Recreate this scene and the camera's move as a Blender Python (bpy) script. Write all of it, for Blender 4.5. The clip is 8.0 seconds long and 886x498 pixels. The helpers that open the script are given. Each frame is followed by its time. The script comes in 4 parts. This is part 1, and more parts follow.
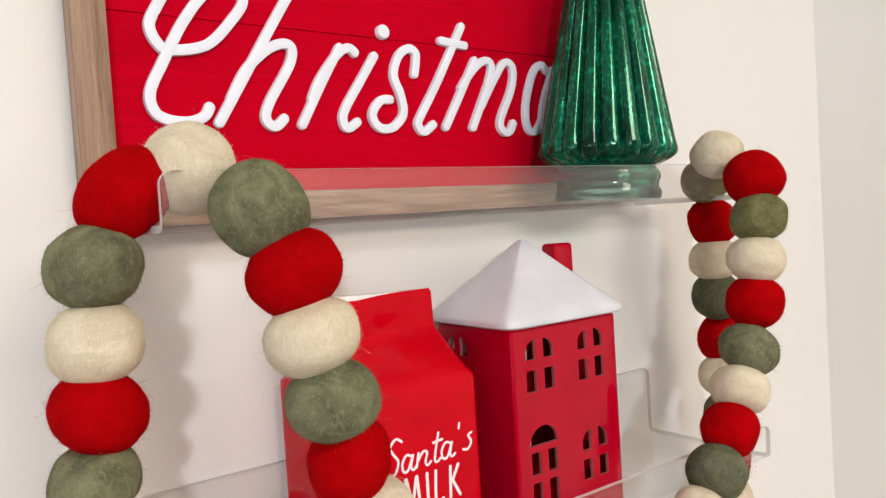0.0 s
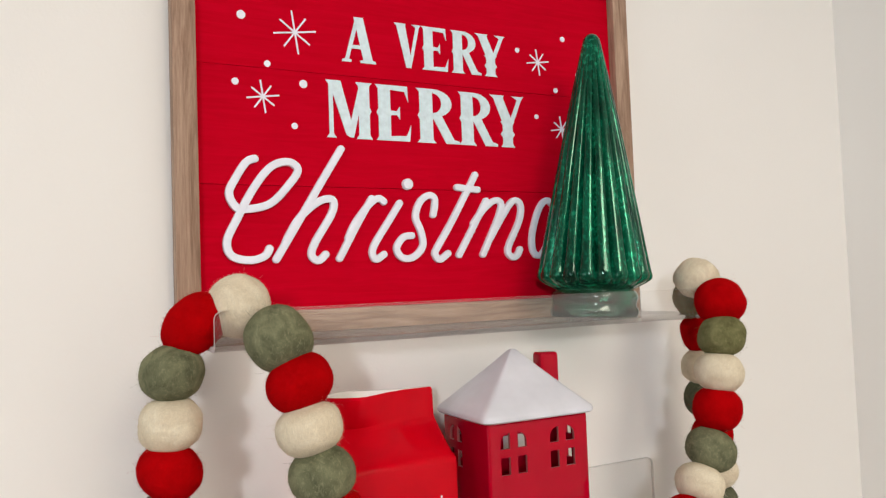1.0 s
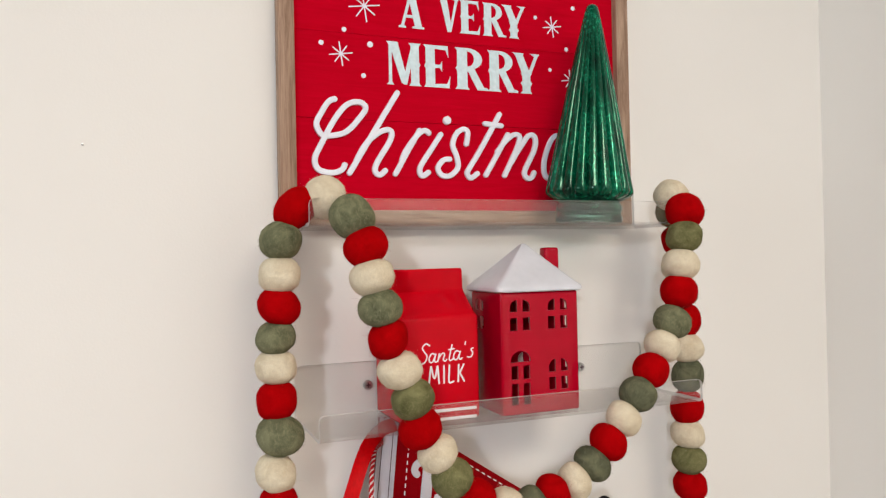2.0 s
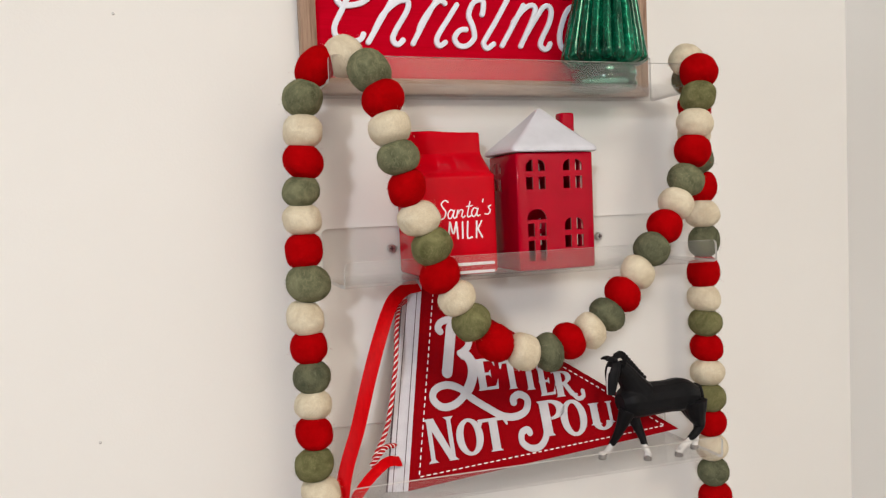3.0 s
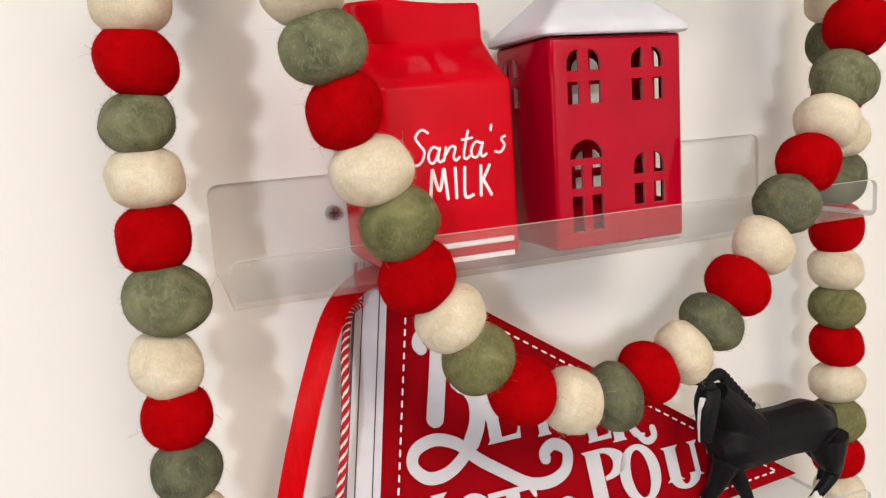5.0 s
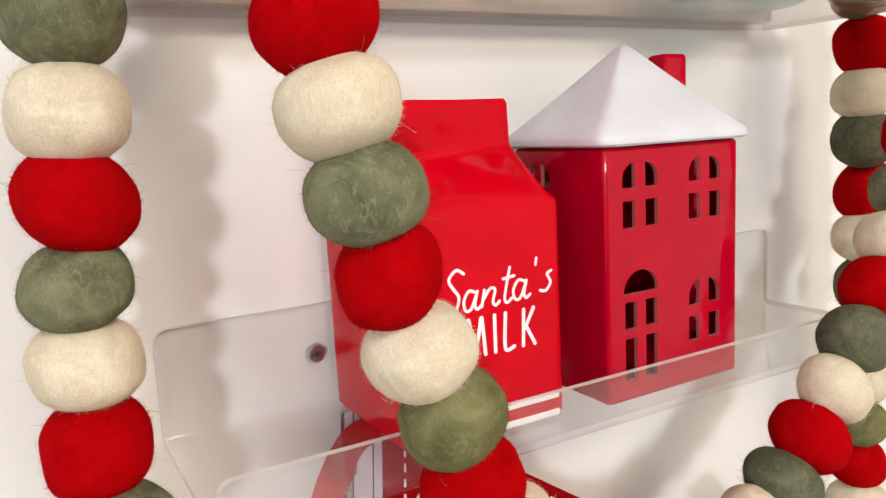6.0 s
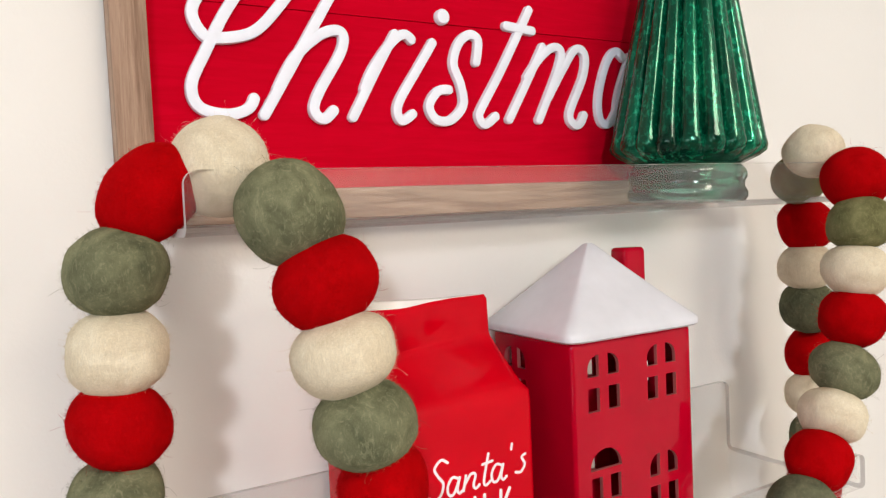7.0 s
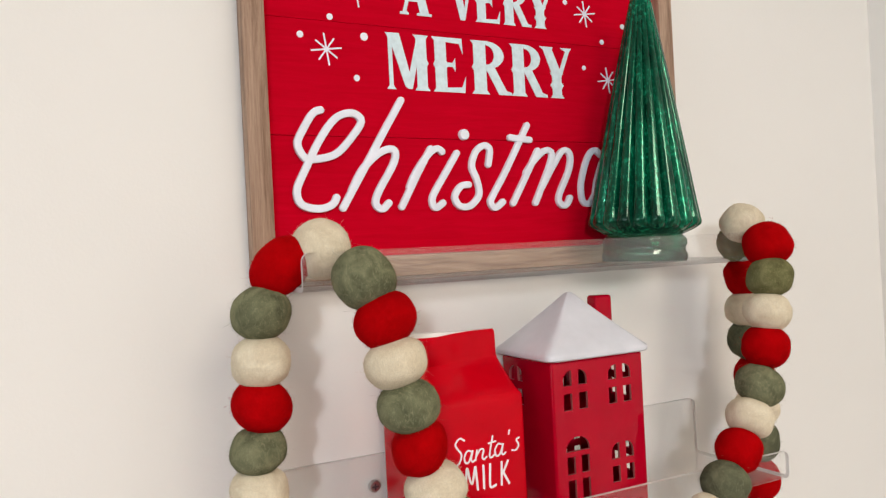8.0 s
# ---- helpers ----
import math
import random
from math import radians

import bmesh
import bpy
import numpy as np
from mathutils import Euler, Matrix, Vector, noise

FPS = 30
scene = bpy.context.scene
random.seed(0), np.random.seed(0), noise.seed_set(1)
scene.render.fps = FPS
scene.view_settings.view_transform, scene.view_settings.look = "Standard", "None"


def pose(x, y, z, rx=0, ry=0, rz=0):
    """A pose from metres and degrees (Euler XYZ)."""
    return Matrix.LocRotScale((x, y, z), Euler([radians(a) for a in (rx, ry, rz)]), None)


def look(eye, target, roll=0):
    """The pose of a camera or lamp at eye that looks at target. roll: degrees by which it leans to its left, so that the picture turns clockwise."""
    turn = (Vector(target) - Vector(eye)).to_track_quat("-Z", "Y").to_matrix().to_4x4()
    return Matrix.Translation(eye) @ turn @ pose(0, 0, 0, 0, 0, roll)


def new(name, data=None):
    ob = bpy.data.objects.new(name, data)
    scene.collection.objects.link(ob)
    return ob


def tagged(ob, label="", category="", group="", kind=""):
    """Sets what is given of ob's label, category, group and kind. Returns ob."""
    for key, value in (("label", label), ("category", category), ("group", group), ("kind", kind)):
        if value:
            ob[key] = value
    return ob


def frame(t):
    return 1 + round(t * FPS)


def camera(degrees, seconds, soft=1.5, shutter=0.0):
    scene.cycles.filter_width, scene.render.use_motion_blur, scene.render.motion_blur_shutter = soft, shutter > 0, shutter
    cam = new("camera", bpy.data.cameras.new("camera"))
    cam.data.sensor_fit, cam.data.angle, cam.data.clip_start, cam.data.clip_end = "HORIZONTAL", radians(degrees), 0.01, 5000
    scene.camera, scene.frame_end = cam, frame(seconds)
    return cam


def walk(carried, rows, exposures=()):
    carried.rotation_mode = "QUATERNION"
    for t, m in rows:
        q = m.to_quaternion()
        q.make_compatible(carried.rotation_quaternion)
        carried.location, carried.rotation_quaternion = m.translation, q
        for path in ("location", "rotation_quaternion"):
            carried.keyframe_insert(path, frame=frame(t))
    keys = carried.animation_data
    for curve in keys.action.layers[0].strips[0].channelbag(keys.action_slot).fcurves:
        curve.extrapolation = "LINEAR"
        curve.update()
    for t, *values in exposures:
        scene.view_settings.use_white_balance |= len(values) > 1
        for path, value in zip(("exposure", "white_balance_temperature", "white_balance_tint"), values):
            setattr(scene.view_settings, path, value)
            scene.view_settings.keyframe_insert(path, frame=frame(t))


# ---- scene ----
cam = camera(60.3, 8.0, 1.25)
PATH = [
    (0, (-0.088, -0.379, 1.501), (1.104, 1.226, 1.425), -3.6),
    (0.5, (-0.067, -0.441, 1.53), (0.96, 1.275, 1.571), -3.3),
    (1, (-0.08, -0.522, 1.535), (0.824, 1.26, 1.627), -2.1),
    (1.2, (-0.089, -0.562, 1.531), (0.774, 1.24, 1.622), -1.8),
    (2.3, (-0.14, -0.739, 1.443), (0.563, 1.134, 1.441), -1.3),
    (2.5, (-0.134, -0.753, 1.42), (0.538, 1.131, 1.407), -1.6),
    (3, (-0.131, -0.733, 1.394), (0.524, 1.154, 1.287), -2.4),
    (3.5, (-0.088, -0.694, 1.373), (0.545, 1.191, 1.16), -3.4),
    (4, (-0.036, -0.629, 1.389), (0.587, 1.248, 1.096), -4.1),
    (4.2, (-0.021, -0.595, 1.397), (0.6, 1.279, 1.077), -4.3),
    (5.3, (-0.033, -0.383, 1.416), (0.737, 1.428, 1.055), -3.9),
    (5.5, (-0.039, -0.354, 1.427), (0.81, 1.418, 1.059), -3.8),
    (6, (-0.044, -0.325, 1.454), (0.928, 1.395, 1.141), -3.1),
    (6.5, (-0.048, -0.325, 1.487), (0.986, 1.375, 1.28), -2.3),
    (7, (-0.061, -0.361, 1.508), (0.957, 1.358, 1.405), -2.6),
    (7.5, (-0.09, -0.43, 1.521), (0.868, 1.325, 1.491), -2.8),
    (8, (-0.128, -0.518, 1.522), (0.777, 1.265, 1.528), -2.9),
]
walk(cam, [(t, look(eye, target, roll)) for t, eye, target, roll in PATH],
     exposures=[(0, 0.10), (0.5, 0.02), (1, -0.11), (2.5, -0.13), (3.5, -0.13), (4.2, -0.05), (5.5, 0.29), (6.5, 0.33), (7, 0.14), (8, -0.11)])


# ---- world, windows, lamps ----
world = bpy.data.worlds.new("world")
scene.world = world
world.use_nodes = True
sky = world.node_tree.nodes.new("ShaderNodeTexSky")
sky.sky_type, sky.sun_disc = "NISHITA", False
sky.sun_elevation, sky.sun_rotation = radians(40), radians(200)
world.node_tree.links.new(sky.outputs[0], world.node_tree.nodes["Background"].inputs[0])
world.node_tree.nodes["Background"].inputs[1].default_value = 0.1


def area_lamp(name, m, sx, sy, watts, colour):
    data = bpy.data.lights.new(name, "AREA")
    data.shape, data.size, data.size_y, data.energy, data.color = "RECTANGLE", sx, sy, watts, colour
    ob = new(name, data)
    ob.matrix_world = m
    return ob


# daylight by the window behind the camera, an added west fill, a flush ceiling lamp
area_lamp("window_daylight", look((-1.56, -2.98, 2.02), (0.1, 0, 1.45)), 0.20, 0.22, 38, (0.915, 0.94, 1.0))
# soft fill with no known source, added to brighten the room
area_lamp("west_fill_light", pose(-2.58, -1.4, 1.5, 90, 0, -90), 1.5, 1.3, 17, (0.90, 0.945, 1.0))
area_lamp("ceiling_lamp_light", pose(0.10, -1.75, 2.40), 0.7, 0.7, 31, (1.0, 0.885, 0.75))


# ---- materials ----
def material(name, colour, rough=0.5, metal=0.0):
    m = bpy.data.materials.new(name)
    m.use_nodes = True
    b = m.node_tree.nodes["Principled BSDF"]
    b.inputs["Base Color"].default_value = (*colour, 1)
    b.inputs["Roughness"].default_value = rough
    b.inputs["Metallic"].default_value = metal
    return m, m.node_tree.nodes, m.node_tree.links, b


def coords(n, l, scale=(1, 1, 1)):
    tc, mp = n.new("ShaderNodeTexCoord"), n.new("ShaderNodeMapping")
    mp.inputs["Scale"].default_value = scale
    l.new(tc.outputs["Object"], mp.inputs[0])
    return mp.outputs[0]


def noise_tex(n, l, vec, scale, detail=4.0, rough=0.55, distort=0.0):
    t = n.new("ShaderNodeTexNoise")
    t.inputs["Scale"].default_value, t.inputs["Detail"].default_value = scale, detail
    t.inputs["Roughness"].default_value, t.inputs["Distortion"].default_value = rough, distort
    l.new(vec, t.inputs["Vector"])
    return t.outputs["Fac"]


def ramp(n, l, fac, stops):
    r = n.new("ShaderNodeValToRGB")
    while len(r.color_ramp.elements) < len(stops):
        r.color_ramp.elements.new(0.5)
    for e, (p, c) in zip(r.color_ramp.elements, stops):
        e.position, e.color = p, (*c, 1)
    l.new(fac, r.inputs[0])
    return r.outputs[0]


def mixed(n, l, fac, a, b, mode="MIX"):
    m = n.new("ShaderNodeMix")
    m.data_type, m.blend_type = "RGBA", mode
    for sock, v in ((m.inputs[0], fac), (m.inputs[6], a), (m.inputs[7], b)):
        if hasattr(v, "is_output"):
            l.new(v, sock)
        elif isinstance(v, tuple):
            sock.default_value = (*v, 1)
        else:
            sock.default_value = v
    return m.outputs[2]


def bump(n, l, b, height, strength, dist, prior=None):
    k = n.new("ShaderNodeBump")
    k.inputs["Strength"].default_value, k.inputs["Distance"].default_value = strength, dist
    l.new(height, k.inputs["Height"])
    if prior:
        l.new(prior, k.inputs["Normal"])
    l.new(k.outputs[0], b.inputs["Normal"])
    return k.outputs[0]


def felt(name, dark, light, fleck=(0.5, 0.5, 0.5), flecks=0.25):
    """Needle-felted wool: soft clouds of tone, fine matted flecks and strands, a soft sheen."""
    m, n, l, b = material(name, light, 0.95)
    v = coords(n, l)
    clouds = noise_tex(n, l, v, 70, 4, 0.6, 0.8)
    base = ramp(n, l, clouds, [(0.28, dark), (0.72, light)])
    matted = noise_tex(n, l, coords(n, l, (1, 0.8, 0.55)), 420, 5, 0.7, 1.6)
    base = mixed(n, l, ramp(n, l, matted, [(0.52, (0, 0, 0)), (0.72, (flecks, flecks, flecks))]), base, fleck)
    strands = noise_tex(n, l, coords(n, l, (1, 1, 0.2)), 1100, 3, 0.65, 2.6)
    strands2 = noise_tex(n, l, coords(n, l, (0.2, 1, 1)), 900, 3, 0.65, 2.8)
    col = mixed(n, l, 0.38, base, ramp(n, l, strands, [(0.3, (0.5, 0.5, 0.5)), (0.7, (1, 1, 1))]), "MULTIPLY")
    col = mixed(n, l, 0.30, col, ramp(n, l, strands2, [(0.3, (0.5, 0.5, 0.5)), (0.7, (1, 1, 1))]), "MULTIPLY")
    l.new(col, b.inputs["Base Color"])
    b.inputs["Specular IOR Level"].default_value = 0.02
    b.inputs["Sheen Weight"].default_value, b.inputs["Sheen Roughness"].default_value = 0.06, 0.5
    b.inputs["Sheen Tint"].default_value = (*light, 1)
    first = bump(n, l, b, clouds, 0.20, 0.002)
    second = bump(n, l, b, strands, 0.30, 0.0006, first)
    bump(n, l, b, strands2, 0.25, 0.0006, second)
    return m


FELT_RED = felt("felt_red", (0.34, 0.0004, 0.0015), (0.49, 0.001, 0.003), (0.58, 0.004, 0.006), 0.4)
FELT_GREEN = felt("felt_sage", (0.092, 0.102, 0.058), (0.262, 0.262, 0.152), (0.38, 0.365, 0.225), 0.55)
FELT_DARK = felt("felt_dark_sage", (0.070, 0.078, 0.050), (0.185, 0.188, 0.112), (0.30, 0.29, 0.18), 0.45)
FELT_OLIVE = felt("felt_olive", (0.110, 0.110, 0.045), (0.245, 0.235, 0.110), (0.34, 0.32, 0.16), 0.5)
FELT_CREAM = felt("felt_cream", (0.66, 0.555, 0.39), (0.85, 0.765, 0.585), (0.91, 0.86, 0.72), 0.5)


def paint_wall():
    m, n, l, b = material("wall_paint", (0.80, 0.787, 0.752), 0.75)
    v = coords(n, l)
    big = noise_tex(n, l, v, 1.6, 4)
    l.new(ramp(n, l, big, [(0.3, (0.785, 0.771, 0.735)), (0.7, (0.815, 0.802, 0.768))]), b.inputs["Base Color"])
    b.inputs["Specular IOR Level"].default_value = 0.3
    bump(n, l, b, noise_tex(n, l, v, 420, 3), 0.12, 0.0008)
    return m


WALL_PAINT = paint_wall()
# unseen ceiling greyed so that the glossy red tops mirror less light
DIM_CEILING_PAINT = material("dim_ceiling_paint", (0.42, 0.41, 0.40), 0.9)[0]


def wood(name, dark, light, along, rough=0.6):
    m, n, l, b = material(name, light, rough)
    s = [14.0, 14.0, 14.0]
    s[along] = 1.0
    v = coords(n, l, tuple(s))
    rings = noise_tex(n, l, v, 9, 6, 0.65, 1.5)
    fine = noise_tex(n, l, v, 42, 4, 0.7, 0.4)
    col = ramp(n, l, rings, [(0.28, dark), (0.5, tuple((a + c) / 2 for a, c in zip(dark, light))), (0.72, light)])
    col = mixed(n, l, 0.45, col, ramp(n, l, fine, [(0.35, (0.5, 0.46, 0.42)), (0.62, (1, 1, 1))]), "MULTIPLY")
    l.new(col, b.inputs["Base Color"])
    b.inputs["Specular IOR Level"].default_value = 0.3
    bump(n, l, b, fine, 0.3, 0.0008)
    return m


WOOD_H = wood("weathered_wood_across", (0.21, 0.118, 0.075), (0.53, 0.37, 0.265), 0)
WOOD_V = wood("weathered_wood_upright", (0.21, 0.118, 0.075), (0.53, 0.37, 0.265), 2)
FLOOR_WOOD = wood("floor_wood", (0.16, 0.09, 0.05), (0.36, 0.23, 0.14), 1, 0.4)


def red_board():
    m, n, l, b = material("red_painted_plank", (0.5, 0.002, 0.012), 0.55)
    v = coords(n, l, (1, 12, 12))
    grain = noise_tex(n, l, v, 22, 5, 0.65, 0.8)
    l.new(ramp(n, l, grain, [(0.25, (0.44, 0.0003, 0.010)), (0.7, (0.53, 0.0005, 0.016))]), b.inputs["Base Color"])
    b.inputs["Specular IOR Level"].default_value = 0.012
    bump(n, l, b, grain, 0.25, 0.0006)
    return m


RED_BOARD = red_board()


def speckled(name, colour, rough, spread=0.06, scale=60, spec=0.4, bumps=0.1):
    m, n, l, b = material(name, colour, rough)
    f = noise_tex(n, l, coords(n, l), scale, 5, 0.6)
    lo, hi = (tuple(max(0.0, c * (1 + k)) for c in colour) for k in (-spread, spread))
    l.new(ramp(n, l, f, [(0.3, lo), (0.7, hi)]), b.inputs["Base Color"])
    b.inputs["Specular IOR Level"].default_value = spec
    if bumps:
        bump(n, l, b, noise_tex(n, l, coords(n, l), scale * 14, 3), bumps, 0.0004)
    return m


# dimness of the unlit room put into the colour, keeps reflections dark
DIM_ROOM_PAINT = speckled("dim_room_paint", (0.13, 0.12, 0.11), 0.8, 0.06, 3)
LETTER_WHITE = speckled("letter_white_paint", (0.76, 0.79, 0.87), 0.5)
LETTER_ICE = speckled("letter_ice_blue_paint", (0.62, 0.75, 0.80), 0.6, 0.10, 240)
WHITE_TRIM = speckled("window_trim_white", (0.8, 0.8, 0.79), 0.4)


def glaze(name, colour, rough=0.09, spec=0.35):
    """Glossy fired glaze over slightly uneven clay."""
    m, n, l, b = material(name, colour, rough)
    f = noise_tex(n, l, coords(n, l), 34, 3)
    lo, hi = (tuple(c * k for c in colour) for k in (0.9, 1.06))
    l.new(ramp(n, l, f, [(0.3, lo), (0.7, hi)]), b.inputs["Base Color"])
    b.inputs["Specular IOR Level"].default_value = spec
    bump(n, l, b, noise_tex(n, l, coords(n, l), 38, 1), 0.05, 0.002)
    return m


GLAZE_RED = glaze("red_glaze", (0.54, 0.0005, 0.008), 0.035, 0.10)
GLAZE_HOUSE = glaze("deep_red_glaze", (0.41, 0.0005, 0.015), 0.03, 0.20)
CLAY_EDGE = glaze("pale_clay_edge", (0.42, 0.10, 0.10), 0.3)
GLAZE_SNOW = glaze("white_glaze", (0.64, 0.65, 0.70), 0.28)
GLAZE_INSIDE = glaze("white_glaze_inside", (0.78, 0.75, 0.72), 0.25)
GLAZE_LETTER = speckled("fired_white_lettering", (0.82, 0.79, 0.80), 0.3, 0.03)


def mercury_glass():
    """Green glass over a broken silver lining: dark bare patches, a fine bright speckle, a hard shine."""
    m, n, l, b = material("green_mercury_glass", (0.0, 0.13, 0.06), 0.13, 0.40)
    b.inputs["Specular IOR Level"].default_value = 0.25
    flecks = noise_tex(n, l, coords(n, l, (1, 1, 0.7)), 360, 3, 0.7, 0.6)
    clouds = noise_tex(n, l, coords(n, l, (1, 1, 0.22)), 75, 2)
    col = ramp(n, l, clouds, [(0.34, (0.0, 0.030, 0.015)), (0.66, (0.0, 0.115, 0.056))])
    some = mixed(n, l, 1.0, ramp(n, l, flecks, [(0.52, (0, 0, 0)), (0.64, (1, 1, 1))]), ramp(n, l, clouds, [(0.36, (0, 0, 0)), (0.60, (0.8, 0.8, 0.8))]), "MULTIPLY")
    col = mixed(n, l, some, col, (0.015, 0.40, 0.21))
    l.new(col, b.inputs["Base Color"])
    b.inputs["Coat Weight"].default_value, b.inputs["Coat Roughness"].default_value = 0.28, 0.04
    bump(n, l, b, flecks, 0.35, 0.0006)
    return m


MERCURY = mercury_glass()


def clear(name, tint, rough=0.02, ior=1.49):
    m, n, l, b = material(name, tint, rough)
    b.inputs["Transmission Weight"].default_value, b.inputs["IOR"].default_value = 1.0, ior
    v = coords(n, l)
    l.new(ramp(n, l, noise_tex(n, l, v, 30, 4), [(0.35, (rough, rough, rough)), (0.75, (rough * 3, rough * 3, rough * 3))]),
          b.inputs["Roughness"])
    return m


def acrylic(name, edge):
    """Clear sheet: it lets light straight through and mirrors by Fresnel; a sawn edge scatters some light."""
    m, n, l, b = material(name, (0.9, 0.9, 0.9), 0.05)
    out = n["Material Output"]
    see, shine, fres, mix = n.new("ShaderNodeBsdfTransparent"), n.new("ShaderNodeBsdfGlossy"), n.new("ShaderNodeLayerWeight"), n.new("ShaderNodeMixShader")
    see.inputs[0].default_value = (0.995, 0.995, 0.993, 1)
    v = coords(n, l)
    l.new(ramp(n, l, noise_tex(n, l, v, 25, 5), [(0.35, (0.012, 0.012, 0.012)), (0.75, (0.035, 0.035, 0.035))]), shine.inputs["Roughness"])
    fres.inputs["Blend"].default_value = 0.5
    power, span = n.new("ShaderNodeMath"), n.new("ShaderNodeMapRange")
    power.operation, power.inputs[1].default_value = "POWER", 5.0
    l.new(fres.outputs["Facing"], power.inputs[0])
    l.new(power.outputs[0], span.inputs["Value"])
    span.inputs["To Min"].default_value, span.inputs["To Max"].default_value = 0.036, 0.65
    l.new(span.outputs[0], mix.inputs[0])
    l.new(see.outputs[0], mix.inputs[1])
    l.new(shine.outputs[0], mix.inputs[2])
    last = mix.outputs[0]
    if edge:  # pale haze painted on the faces for a bright room's reflection, sawn grain on the edges
        haze, mix2 = n.new("ShaderNodeBsdfDiffuse"), n.new("ShaderNodeMixShader")
        haze.inputs[0].default_value = (0.74, 0.73, 0.71, 1)
        mix2.inputs[0].default_value = edge
        l.new(last, mix2.inputs[1])
        l.new(haze.outputs[0], mix2.inputs[2])
        last = mix2.outputs[0]
    l.new(last, out.inputs[0])
    return m


# the small share is the painted reflection haze on the clear faces
ACRYLIC = acrylic("clear_acrylic", 0.028)
ACRYLIC_EDGE = acrylic("clear_acrylic_edge", 0.8)
TEAL_GLASS = clear("teal_glass", (0.20, 0.52, 0.40), 0.05)
STEEL = speckled("screw_steel", (0.55, 0.54, 0.53), 0.3)
STEEL.node_tree.nodes["Principled BSDF"].inputs["Metallic"].default_value = 1.0


def cloth(name, a, c, scale=2600):
    m, n, l, b = material(name, a, 0.85)
    v = coords(n, l)
    weave = n.new("ShaderNodeTexChecker")
    weave.inputs["Scale"].default_value = scale
    l.new(v, weave.inputs["Vector"])
    weave.inputs["Color1"].default_value, weave.inputs["Color2"].default_value = (*a, 1), (*c, 1)
    mott = noise_tex(n, l, v, 90, 5)
    l.new(mixed(n, l, 0.25, weave.outputs[0], ramp(n, l, mott, [(0.3, (0.6, 0.6, 0.6)), (0.7, (1, 1, 1))]), "MULTIPLY"),
          b.inputs["Base Color"])
    b.inputs["Specular IOR Level"].default_value = 0.05
    bump(n, l, b, noise_tex(n, l, v, 1400, 3), 0.35, 0.0005)
    return m


PENNANT_RED = cloth("red_pennant_felt", (0.31, 0.001, 0.005), (0.25, 0.0005, 0.0035))
PENNANT_WHITE = cloth("white_cotton_band", (0.68, 0.67, 0.72), (0.61, 0.60, 0.65))
STITCH = speckled("dark_stitch", (0.10, 0.07, 0.08), 0.8)
STITCH_WHITE = speckled("white_stitch", (0.82, 0.78, 0.76), 0.8)
FLOCK_WHITE = speckled("flocked_white_print", (0.54, 0.53, 0.56), 0.85, 0.05)


def satin():
    m, n, l, b = material("red_satin", (0.6, 0.002, 0.004), 0.42)
    b.inputs["Specular IOR Level"].default_value = 0.06
    f = noise_tex(n, l, coords(n, l, (1, 1, 0.1)), 500, 3)
    l.new(ramp(n, l, f, [(0.3, (0.50, 0.001, 0.003)), (0.7, (0.62, 0.001, 0.004))]), b.inputs["Base Color"])
    b.inputs["Anisotropic"].default_value = 0.5
    return m


SATIN = satin()
TWINE_RED = speckled("twine_red", (0.42, 0.006, 0.010), 0.9)
TWINE_WHITE = speckled("twine_white", (0.74, 0.70, 0.68), 0.9)
HORSE_BLACK = speckled("black_moulded_plastic", (0.006, 0.006, 0.007), 0.5, 0.3, 90, 0.12, 0.25)
HORSE_WHITE = speckled("white_moulded_plastic", (0.72, 0.70, 0.68), 0.5, 0.08, 200)
HOOF_GREY = speckled("grey_hoof_paint", (0.16, 0.14, 0.13), 0.5, 0.2, 200)
LAMP_GLASS = material("opal_lamp_glass", (0.85, 0.84, 0.82), 0.3)[0]


# ---- mesh helpers ----
def part(name, bm, mats, parent, label="", smooth=True):
    """Links a bmesh, given in world metres, as one mesh object under a thing or a part."""
    off = parent.matrix_world.translation.copy() if parent else Vector()
    if parent and parent.parent:
        off = parent.parent.matrix_world.translation.copy()
    bm.transform(Matrix.Translation(-off))
    bmesh.ops.recalc_face_normals(bm, faces=bm.faces)
    data = bpy.data.meshes.new(name)
    bm.to_mesh(data)
    bm.free()
    for mt in mats if isinstance(mats, (list, tuple)) else (mats,):
        data.materials.append(mt)
    if smooth:
        for p in data.polygons:
            p.use_smooth = True
        data.set_sharp_from_angle(angle=radians(42))
    ob = new(name, data)
    if parent:
        ob.parent = parent
    return tagged(ob, label=label) if label else ob


def thing(name, at, label, category, group="", kind=""):
    ob = new(name)
    ob.empty_display_size = 0.02
    ob.matrix_world = Matrix.Translation(at)
    ob.matrix_basis = Matrix.Translation(at)
    return tagged(ob, label, category, group, kind)


def add_box(bm, lo, hi, bevel=0.0, seg=2, mat=0):
    made = bmesh.ops.create_cube(bm, size=1.0)["verts"]
    c, s = [(a + b) / 2 for a, b in zip(lo, hi)], [b - a for a, b in zip(lo, hi)]
    for v in made:
        v.co = Vector((c[i] + v.co[i] * s[i] for i in range(3)))
    faces = set(f for v in made for f in v.link_faces)
    if bevel:
        edges = list(set(e for v in made for e in v.link_edges))
        r = bmesh.ops.bevel(bm, geom=edges, offset=bevel, segments=seg, affect="EDGES", profile=0.5)
        faces = set(r["faces"]) | {f for f in faces if f.is_valid}
    for f in faces:
        if f.is_valid:
            f.material_index = mat
    return made


def box(lo, hi, bevel=0.0, seg=2):
    bm = bmesh.new()
    add_box(bm, lo, hi, bevel, seg)
    return bm


